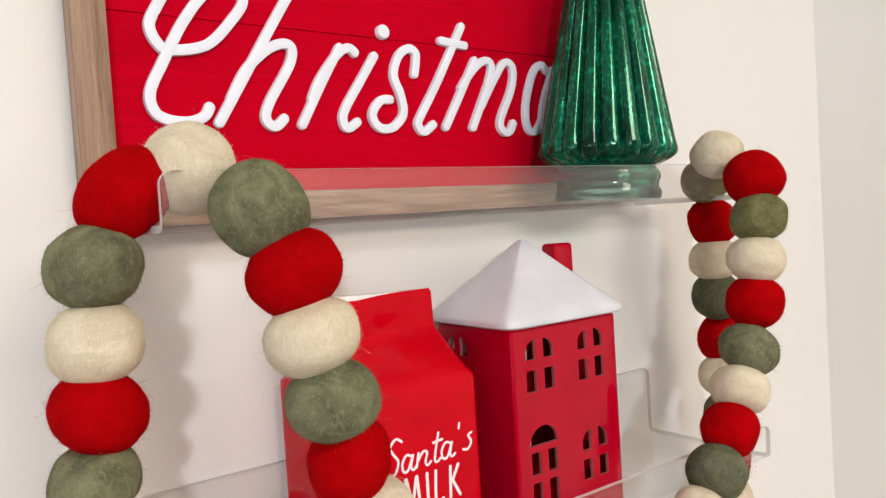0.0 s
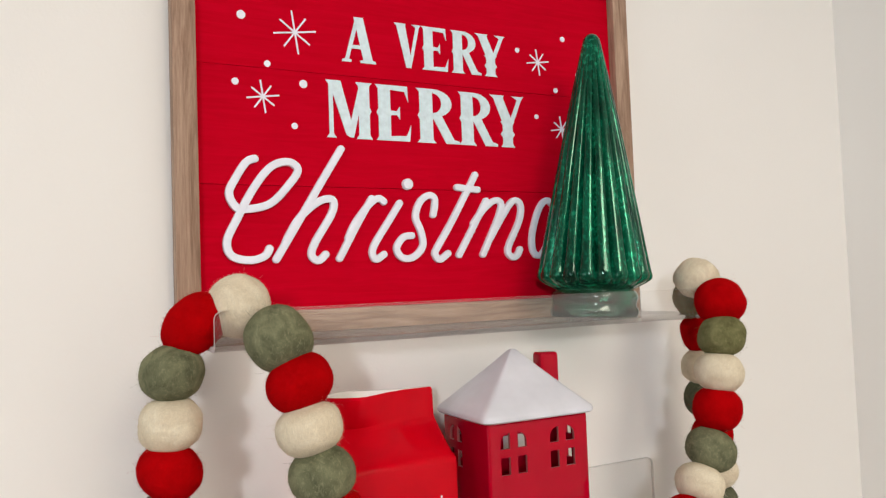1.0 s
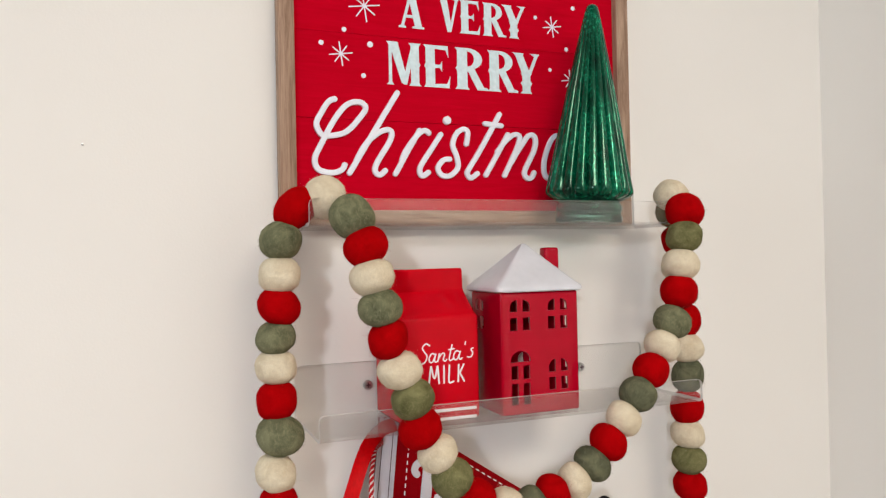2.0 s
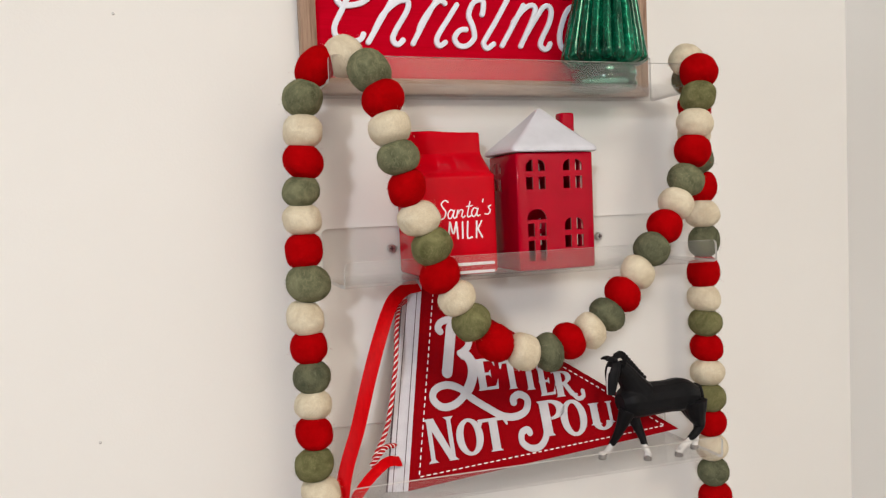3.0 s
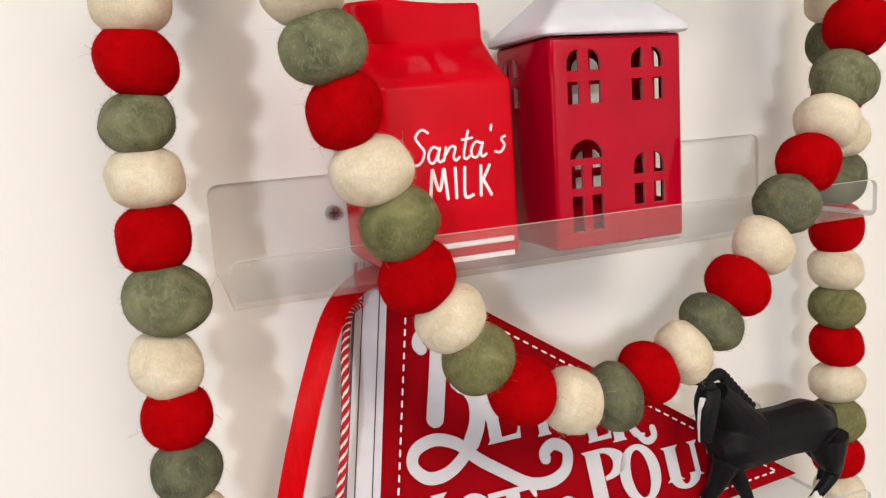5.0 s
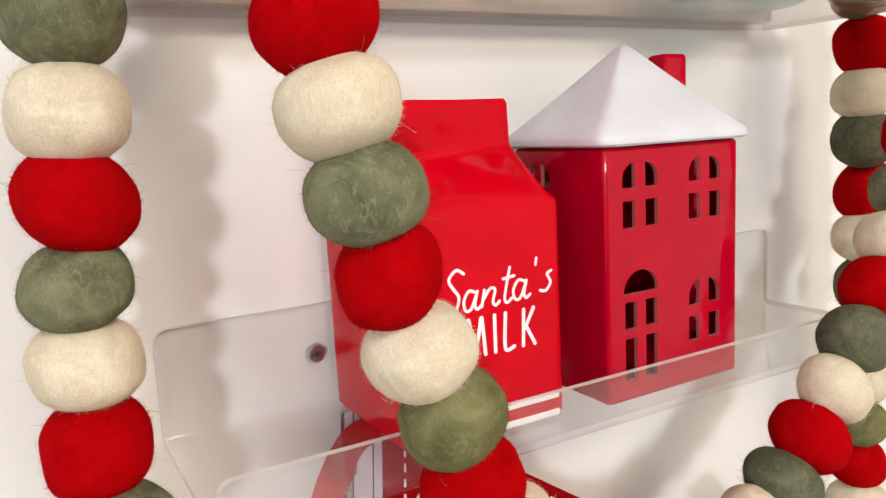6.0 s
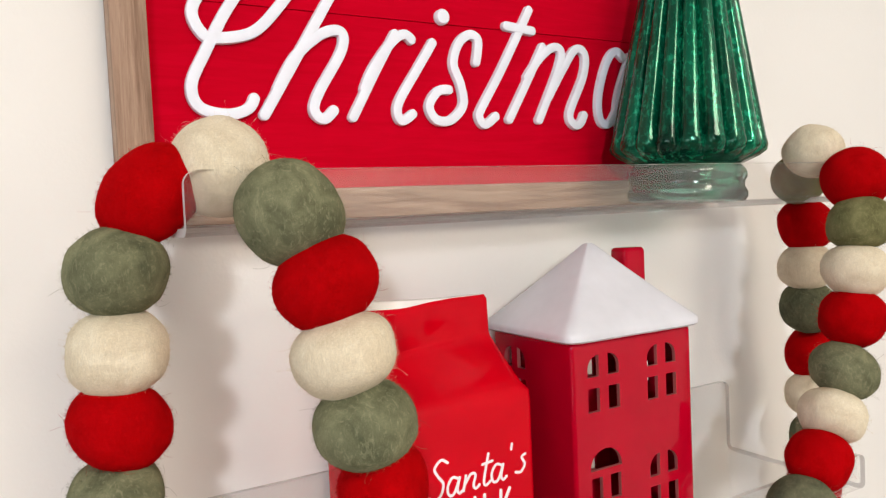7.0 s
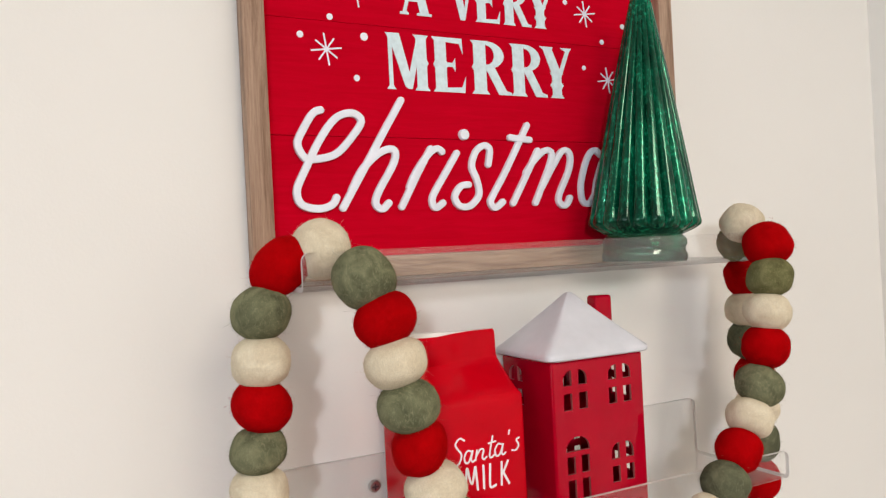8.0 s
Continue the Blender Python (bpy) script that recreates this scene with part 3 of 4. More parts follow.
# ---- green glass tree ----
def glass_tree(cx, cy, lean):
    z = FLOOR1
    m = Matrix.Translation((cx, cy, z)) @ Matrix.Rotation(lean, 4, "Y")
    tree = thing("glass_tree", (cx, cy, z), "green mercury glass tree with fluted sides", "figurine")

    def ring(r, h, flute, n=240, ribs=20):
        out = []
        for k in range(n):
            a = 2 * math.pi * k / n
            off = (ribs * a / (2 * math.pi) + 0.5) % 1 - 0.5
            q = r * (1 - flute * (0.75 * math.exp(-(off / 0.13) ** 2) + 0.35 * (1 - 2 * abs(off)) ** 2))
            out.append(m @ Vector((q * math.cos(a), q * math.sin(a), h)))
        return out

    prof = [(0.026, 0.0200, 0), (0.030, 0.0215, 0.02), (0.0385, 0.0255, 0.05), (0.0425, 0.0285, 0.07), (0.0432, 0.0310, 0.07), (0.0425, 0.034, 0.085)]
    for k in range(1, 30):
        f = k / 30
        prof.append((0.0425 - (0.0425 - 0.0078) * (f ** 0.96) + 0.0012 * math.sin(math.pi * f), 0.034 + 0.174 * f, 0.095 * (1 - f ** 3) + 0.03))
    prof += [(0.0072, 0.2100, 0.01), (0.0062, 0.2140, 0), (0.0042, 0.2170, 0), (0.0015, 0.2183, 0)]
    bm = bmesh.new()
    loft(bm, [ring(*p) for p in prof])
    part("body", bm, MERCURY, tree, "dark green mercury glass")
    bm = bmesh.new()
    foot = [(0.027, 0.0), (0.0315, 0.0006), (0.0328, 0.003), (0.0328, 0.006), (0.0312, 0.0085), (0.0312, 0.0115), (0.0325, 0.014), (0.0322, 0.0175), (0.0300, 0.0203),
            (0.0275, 0.0198), (0.0290, 0.016), (0.0285, 0.006), (0.024, 0.003)]
    loft(bm, [ring(r, h, 0, 64) for r, h in foot])
    base = part("base", bm, TEAL_GLASS, tree, "clear teal glass foot ring")
    base.visible_shadow = False
    return tree


glass_tree(0.2815, -0.0575, radians(2.5))


# ---- red milk carton jug ----
def carton_jug():
    cx, cy, z0, hx, hy = 0.1122, -0.0445, FLOOR2, 0.0378, 0.0370
    jug = thing("carton_jug", (cx, cy, z0), "glossy red ceramic milk carton jug with white lettering", "jug")

    def ring(h, ax, ay, power, spout=0.0, inset=0.0):
        out = []
        for k in range(72):
            a = 2 * math.pi * k / 72
            c, s = math.cos(a), math.sin(a)
            x = math.copysign(abs(c) ** (2 / power), c) * ax
            y = math.copysign(abs(s) ** (2 / power), s) * ay
            if spout and x < 0.004:
                f = (0.004 - x) / (ax + 0.004)
                bulge = spout * math.sin(math.pi * min(f * 0.92, 1.0)) ** 0.8
                y = math.copysign(abs(y) + bulge, s) if abs(s) > 1e-6 else 0
                x -= 0.004 * f * (spout / 0.018)
            y -= math.copysign(min(inset, abs(y) * 0.5), y)
            x -= math.copysign(min(inset, abs(x)), x)
            out.append(Vector((cx + x, cy + y, z0 + h)))
        return out

    rings = [ring(0.0, hx - 0.004, hy - 0.004, 16), ring(0.0008, hx - 0.0015, hy - 0.0015, 16), ring(0.003, hx, hy, 16), ring(0.045, hx, hy, 16),
             ring(0.088, hx, hy, 16), ring(0.0915, hx, hy - 0.0006, 16), ring(0.0945, hx - 0.0003, hy - 0.0030, 8)]
    for k in range(1, 7):
        f = k / 6
        rings.append(ring(0.0945 + 0.0185 * f, hx - 0.0003 - 0.0008 * f, (hy - 0.0030) * (1 - f) + 0.0062 * f, 8, 0.006 * f * f))
    rings += [ring(0.1155, hx - 0.0012, 0.0052, 7, 0.009), ring(0.123, hx - 0.0012, 0.0048, 7, 0.012), ring(0.1315, hx - 0.0014, 0.0046, 7, 0.015), ring(0.1335, hx - 0.0022, 0.0034, 6, 0.015)]
    inner = [ring(0.1330, hx - 0.0045, 0.0016, 6, 0.0140), ring(0.126, hx - 0.006, 0.0010, 6, 0.011), ring(0.116, hx - 0.010, 0.0008, 6, 0.007)]
    bm = bmesh.new()
    loft(bm, rings, True, False)
    loft(bm, [rings[-1]] + inner, False, True, mat=1)
    bmesh.ops.remove_doubles(bm, verts=bm.verts[:], dist=0.00002)
    part("body", bm, [GLAZE_RED, GLAZE_INSIDE], jug, "glossy red glaze with a white inside")

    def place(u, v, out):
        return Vector((u, cy - hy - 0.00005 - out, v))

    for v in (1.3330, 1.3405):
        part("stripe", box((cx - hx + 0.0045, cy - hy - 0.0003, v), (cx + hx - 0.0045, cy - hy + 0.001, v + 0.0027), 0.0002), GLAZE_LETTER, jug, "white fired stripe")
    # the two words, in millimetres
    words = {
        "S": [[(11, 12.5), (7.3, 14.2), (3.9, 11.5), (5.6, 8.5), (7.9, 5.5), (6.2, 1.5), (2.4, 0.2), (0, 2)]],
        "a": [[(15.6, 6.2), (12.5, 7), (10, 4), (10.6, 1), (13.1, 1.2), (15.9, 5.8)], [(16.4, 7), (14.9, 2.5), (15.9, 0.8), (18.1, 2)]],
        "n": [[(19.6, 7), (17.8, 0.8)], [(18.4, 3), (22, 6.6), (24.4, 6), (23.2, 2.5), (24.4, 1), (26.8, 2.4)]],
        "t": [[(31.8, 13), (28.8, 3.2), (29.9, 1.2), (32.6, 2.6)], [(27.7, 9), (34.2, 9.6)]],
        "a2": [[(38.9, 7), (35.6, 7.8), (33, 4.8), (33.7, 1.8), (36.3, 2), (39.1, 6.6)], [(39.6, 7.8), (38.1, 3.3), (39.1, 1.6), (41.5, 2.8)]],
        "quote": [[(44.8, 14.6), (44, 11.6)]],
        "s": [[(52.4, 9.4), (49.8, 8.2), (51.4, 5.4), (49, 2.8), (45.5, 3.2)]],
    }
    for key, lines in words.items():
        bm = bmesh.new()
        for k, pts in enumerate(lines):
            stroke(bm, [(0.0914 + u * 0.00100, 1.3835 + v * 0.00122) for u, v in pts], 0.00125, 0.00018, place, 0.00001 * k)
        part("letter", bm, GLAZE_LETTER, jug, "white fired lettering")
    caps = {
        "M": [[(0, 0), (2.2, 16)], [(2.2, 16), (5.2, 5), (8.4, 16)], [(8.4, 16), (9.6, 0)]],
        "I": [[(14.4, 16), (14.2, 0)]],
        "L": [[(19.6, 16), (18.8, 3), (20, 0.4), (24, 1.6)]],
        "K": [[(28.4, 16), (27.6, 0)], [(33.6, 16), (28.4, 7)], [(29.2, 8.6), (33.8, 0)]],
    }
    for key, lines in caps.items():
        bm = bmesh.new()
        for k, pts in enumerate(lines):
            stroke(bm, [(0.1006 + u * 0.00100, 1.3652 + v * 0.00102) for u, v in pts], 0.0016, 0.00018, place, 0.00001 * k)
        part("letter", bm, GLAZE_LETTER, jug, "white fired lettering")
    return jug


carton_jug()


# ---- red ceramic house ----
def baked(ob):
    """The mesh of an object with its modifiers worked in; the object goes."""
    deps = bpy.context.evaluated_depsgraph_get()
    deps.update()
    data = bpy.data.meshes.new_from_object(ob.evaluated_get(deps))
    bpy.data.objects.remove(ob)
    return data


def lantern_house():
    x0, x1, yf, yb, z0, z1 = 0.1685, 0.2490, -0.0865, -0.0225, FLOOR2, 1.4425
    house = thing("lantern_house", ((x0 + x1) / 2, (yf + yb) / 2, z0), "glossy red ceramic lantern house with a white snow roof", "lantern")
    shell = bmesh.new()
    add_box(shell, (x0, yf, z0), (x1, yb, z1), 0.0022, 3)
    mesh = bpy.data.meshes.new("shell")
    shell.to_mesh(mesh)
    shell.free()
    body = new("shell", mesh)
    t = 0.0021

    def pane(bm, axis, a, b, v0, v1, arch):
        """A cutter through one wall; arch: which upper corner is rounded (l, r, f for a fan, or none)."""
        w, h = b - a, v1 - v0
        if arch == "f":
            out = [(a, v0), (b, v0)] + [((a + b) / 2 + w / 2 * math.cos(q), v0 + 0.001 + (h - 0.001) * math.sin(q)) for q in (math.pi * k / 12 for k in range(13))]
        elif arch == "l":
            out = [(b, v0), (b, v1)] + [(b - w * math.sin(q), v1 - h * 0.62 * (1 - math.cos(q))) for q in (math.pi / 2 * k / 6 for k in range(1, 7))] + [(a, v0)]
        elif arch == "r":
            out = [(a, v0), (a, v1)] + [(a + w * math.sin(q), v1 - h * 0.62 * (1 - math.cos(q))) for q in (math.pi / 2 * k / 6 for k in range(1, 7))] + [(b, v0)]
        else:
            out = [(a, v0), (b, v0), (b, v1), (a, v1)]
        near, far = (yf - 0.004, yb + 0.004) if axis == "y" else (x0 - 0.004, x0 + 0.008) if axis == "x" else (x1 - 0.008, x1 + 0.004)
        ends = []
        for d in (near, far):
            ends.append([bm.verts.new((p, d, q) if axis == "y" else (d, p, q)) for p, q in out])
        bm.faces.new(ends[0])
        bm.faces.new(ends[1][::-1])
        k = len(out)
        for i in range(k):
            bm.faces.new((ends[0][i], ends[1][i], ends[1][(i + 1) % k], ends[0][(i + 1) % k]))

    cut = bmesh.new()
    for ax, left in (("y", 0.1780), ("y", 0.2170), ("x", -0.0500), ("far_x", -0.0690)):
        if ax != "y":
            spans = ((left, left + 0.0065), (left + 0.0115, left + 0.018))
        else:
            spans = ((left, left + 0.0072), (left + 0.0130, left + 0.0202))
        for (a, b), arch in zip(spans, "lr"):
            pane(cut, ax, a, b, 1.4250, 1.4355, arch)
            pane(cut, ax, a, b, 1.4080, 1.4195, "")
    for a, b, arch in ((0.2170, 0.2240, "l"), (0.2297, 0.2367, "r")):
        pane(cut, "y", a, b, 1.3685, 1.3800, arch)
        pane(cut, "y", a, b, 1.3520, 1.3635, "")
    for a, b, arch in ((-0.0690, -0.0620, "l"), (-0.0570, -0.0500, "r")):
        pane(cut, "far_x", a, b, 1.3685, 1.3800, arch)
        pane(cut, "far_x", a, b, 1.3520, 1.3635, "")
    pane(cut, "y", 0.1780, 0.1980, 1.3795, 1.3895, "f")
    for a, b in ((0.1785, 0.1853), (0.1905, 0.1973)):
        pane(cut, "y", a, b, 1.3640, 1.3760, "")
        pane(cut, "y", a, b, 1.3410, 1.3600, "")
    add_box(cut, (x0 + t, yf + t, z0 + 0.003), (x1 - t, yb - t, z1 - t))
    bmesh.ops.recalc_face_normals(cut, faces=cut.faces)
    cmesh = bpy.data.meshes.new("cutter")
    cut.to_mesh(cmesh)
    cut.free()
    cutter = new("cutter", cmesh)
    mod = body.modifiers.new("openings", "BOOLEAN")
    mod.operation, mod.object, mod.solver, mod.use_self = "DIFFERENCE", cutter, "EXACT", True
    data = baked(body)
    bpy.data.objects.remove(cutter)
    bm = bmesh.new()
    bm.from_mesh(data)
    for f in bm.faces:
        f.material_index = 0
        p = f.calc_center_median()
        in_front = yf + 0.0004 < p.y < yf + t - 0.0003 and x0 + 0.006 < p.x < x1 - 0.006 and z0 + 0.006 < p.z < z1 - 0.004
        in_side = x0 + 0.0004 < p.x < x0 + t - 0.0003 and yf + 0.006 < p.y < yb - 0.004 and z0 + 0.006 < p.z < z1 - 0.004
        if in_front or in_side:
            f.material_index = 1
    part("wall_shell", bm, [GLAZE_HOUSE, CLAY_EDGE], house, "glossy deep red walls pierced with windows")
    # roof: a thick snow-white pyramid with soft edges
    ex, ey = 0.0052, 0.0050
    ax, ay, top = 0.2095, -0.0545, 1.4872

    def ring(f, h):
        lo = Vector((x0 - ex, yf - ey)), Vector((x1 + ex, yb + ey))
        pts = []
        for k in range(48):
            a = 2 * math.pi * (k + 0.5) / 48
            c, s = math.cos(a), math.sin(a)
            u = 0.5 + 0.5 * math.copysign(abs(c) ** 0.16, c)
            v = 0.5 + 0.5 * math.copysign(abs(s) ** 0.16, s)
            p = Vector((lo[0].x + (lo[1].x - lo[0].x) * u, lo[0].y + (lo[1].y - lo[0].y) * v))
            pts.append(Vector((ax + (p.x - ax) * f, ay + (p.y - ay) * f, h)))
        return pts

    bm = bmesh.new()
    eave = z1 + 0.0006
    prof = [(0.85, eave), (0.965, eave - 0.0004), (0.995, eave + 0.0006), (1.0, eave + 0.0024), (0.985, eave + 0.0044)]
    for k in range(1, 9):
        f = k / 8
        prof.append((0.985 - 0.925 * f, eave + 0.0044 + (top - 0.0010 - eave - 0.0044) * (0.94 * f + 0.06 * f * f)))
    prof += [(0.035, top - 0.0003), (0.01, top)]
    loft(bm, [ring(*p) for p in prof])
    part("roof", bm, GLAZE_SNOW, house, "white glazed snowy roof")
    bm = bmesh.new()
    add_box(bm, (0.2305, -0.0600, 1.452), (0.2458, -0.0475, 1.4830), 0.0025, 4)
    part("chimney", bm, GLAZE_HOUSE, house, "red glazed chimney")
    return house


lantern_house()


# ---- red pennant with ribbon and twine ----
def pennant():
    lean = 0.37

    def place(u, v, out):
        k = math.hypot(1, lean)
        return Vector((u, -0.0750 + lean * (v - 1.135), v)) + Vector((0, -1, lean)) * (out / k)

    flag = thing("pennant", (0.10, -0.072, floor3(0.05)), "red felt pennant with white lettering leaning on the wall", "pennant")
    BL, TL, TIP = Vector((0.0530, 1.1375)), Vector((0.0975, 1.3255)), Vector((0.3530, 1.1535))

    def sheet(outline, low, high):
        bm = bmesh.new()
        slab(bm, outline, high, lambda u, v, o: place(u, v, o if o else low))
        return bm

    part("field", sheet([BL, TIP, TL], -0.0012, 0.0), PENNANT_RED, flag, "red woven felt triangle", smooth=False)
    bl, tl = Vector((0.0352, 1.1395)), Vector((0.0795, 1.3255))
    part("band", sheet([bl, BL + Vector((0.0012, 0)), TL + Vector((0.001, 0)), tl], -0.0012, 0.0007), PENNANT_WHITE, flag, "white cotton header band", smooth=False)
    part("backing", sheet([bl - Vector((0.0012, 0)), bl, tl, tl - Vector((0.0012, 0))], -0.0015, 0.0004), STITCH, flag, "dark folded edge of the band", smooth=False)
    for f in (0.24, 0.80):
        a, b = bl.lerp(BL, f), tl.lerp(TL, f)
        bm = bmesh.new()
        stroke(bm, [a, a.lerp(b, 0.5), b], 0.0007, 0.00025, lambda u, v, o: place(u, v, 0.0007 + o))
        part("seam", bm, STITCH, flag, "grey stitched seam")
    # running stitches along the three sides
    inner = [Vector((0.0665, 1.1475)), Vector((0.3360, 1.1585)), Vector((0.1075, 1.3110))]
    for a, b in zip(inner, inner[1:] + inner[:1]):
        n = int((b - a).length / 0.0064)
        for k in range(n):
            p, q = a.lerp(b, (k + 0.15) / n), a.lerp(b, (k + 0.75) / n)
            bm = bmesh.new()
            stroke(bm, [p, p.lerp(q, 0.5), q], 0.0011, 0.0003, place)
            part("stitch", bm, STITCH_WHITE, flag)
    for ch, a, b, v0, v1 in (("E", .1385, .1625, 1.2140, 1.2430), ("T", .1640, .1870, 1.2120, 1.2390), ("T", .1835, .2055, 1.2090, 1.2340), ("E", .2035, .2220, 1.2020, 1.2285),
                             ("R", .2205, .2430, 1.1990, 1.2230), ("N", .0775, .1070, 1.1570, 1.1950), ("O", .1085, .1350, 1.1590, 1.1905), ("T", .1320, .1625, 1.1590, 1.1885),
                             ("P", .1950, .2285, 1.1650, 1.1975), ("O", .2205, .2485, 1.1620, 1.1945), ("U", .2530, .2820, 1.1630, 1.1890), ("T", .2860, .3080, 1.1630, 1.1850)):
        letter(ch, a, b, v0, v1, 0.0005, place, FLOCK_WHITE, flag)
    big = {
        "stem": ([(.1076, 1.2292), (.1132, 1.2493), (.1193, 1.2719), (.1215, 1.2800)], .0105),
        "bowl": ([(.1108, 1.2701), (.1065, 1.2752), (.1105, 1.2810), (.1215, 1.2830), (.1330, 1.2800), (.1385, 1.2700), (.1351, 1.2570), (.1277, 1.2510), (.1220, 1.2500)], .0066),
        "swash": ([(.1345, 1.2291), (.1275, 1.2160), (.1129, 1.2053), (.0990, 1.2039), (.0909, 1.2118), (.0942, 1.2200), (.1065, 1.2230), (.1195, 1.2182), (.1302, 1.2081), (.1438, 1.1984),
                   (.1589, 1.1889), (.1729, 1.1868), (.1843, 1.1912), (.1876, 1.2010), (.1800, 1.2063), (.1728, 1.2028), (.1735, 1.1964)], .0068),
        "belly": ([(.1240, 1.2505), (.1320, 1.2470), (.1357, 1.2380), (.1335, 1.2260), (.1256, 1.2137)], .0098),
        "tail": ([(.2030, 1.1740), (.2000, 1.1640), (.1920, 1.1570), (.1815, 1.1572), (.1745, 1.1635), (.1758, 1.1715), (.1825, 1.1735), (.1848, 1.1675)], .0062),
        "kick": ([(.2370, 1.2030), (.2435, 1.1955), (.2500, 1.1970), (.2500, 1.2040)], .0042),
    }
    for key, (pts, w) in big.items():
        bm = bmesh.new()
        stroke(bm, pts, w, 0.0006, place, 0.0002 if key == "belly" else 0.0001)
        part("letter", bm, FLOCK_WHITE, flag, "white swash lettering")

    def ribbon(pts, width, faces_to):
        path = spline(pts, 60)
        bm = bmesh.new()
        rows = []
        for i, p in enumerate(path):
            tan = (path[min(i + 1, 60)] - path[max(i - 1, 0)]).normalized()
            f = Vector(faces_to[0]).lerp(Vector(faces_to[1]), i / 60).normalized()
            side = tan.cross(f).normalized()
            nrm = side.cross(tan).normalized()
            rows.append([bm.verts.new(p + side * width * a + nrm * (0.0006 * (1 - 4 * a * a) + o)) for o in (0.0, 0.0004) for a in (-0.5, -0.25, 0, 0.25, 0.5)])
        for a, b in zip(rows, rows[1:]):
            for k in range(4):
                bm.faces.new((a[k], a[k + 1], b[k + 1], b[k]))
                bm.faces.new((a[k + 6], a[k + 5], b[k + 5], b[k + 6]))
            bm.faces.new((a[0], b[0], b[5], a[5]))
            bm.faces.new((a[4], a[9], b[9], b[4]))
        return bm

    part("ribbon", ribbon([(.092, -.011, 1.3180), (.076, -.019, 1.3160), (.056, -.040, 1.3060), (.0385, -.056, 1.2760), (.0245, -.062, 1.2380), (.0125, -.064, 1.1980),
                           (-.0010, -.068, 1.1620), (-.0075, -.074, 1.1300), (-.0080, -.078, 1.0900)], 0.0130, ((-.25, -1, .5), (-.3, -1, .1))), SATIN, flag, "shiny red satin ribbon")
    part("ribbon", ribbon([(.050, -.068, 1.1640), (.036, -.074, 1.1670), (.018, -.082, 1.1580), (.002, -.088, 1.1420), (-.0070, -.091, 1.1200), (-.0060, -.091, 1.0950), (-.0040, -.090, 1.0600)],
                          0.0100, ((-.1, -.7, .7), (-.75, -.6, .1))), SATIN, flag, "shiny red satin ribbon")

    def twine(pts, turns):
        path = spline(pts, 90)
        for ph in range(2):
            bm = bmesh.new()
            for off in (0, math.pi):
                line = []
                for i, p in enumerate(path):
                    tan = (path[min(i + 1, 90)] - path[max(i - 1, 0)]).normalized()
                    up = Vector((0, -1, 0.05))
                    up = (up - tan * up.dot(tan)).normalized()
                    a = 2 * math.pi * turns * i / 90 + off + ph * math.pi / 2
                    line.append(p + (up * math.cos(a) + tan.cross(up) * math.sin(a)) * 0.0011)
                tube(bm, line, (0.00145, 0.00105)[ph], 7)
            part("twine", bm, (TWINE_RED, TWINE_WHITE)[ph], flag, ("red", "white")[ph] + " strand of baker's twine")

    twine([(.076, -.020, 1.3050), (.066, -.030, 1.3010), (.0585, -.045, 1.2850), (.0530, -.058, 1.2580), (.0465, -.064, 1.2260), (.0380, -.068, 1.1950), (.0240, -.072, 1.1700)], 15)
    twine([(.046, -.066, 1.1790), (.036, -.071, 1.1800), (.028, -.074, 1.1740), (.021, -.075, 1.1660)], 4)
    return flag


pennant()


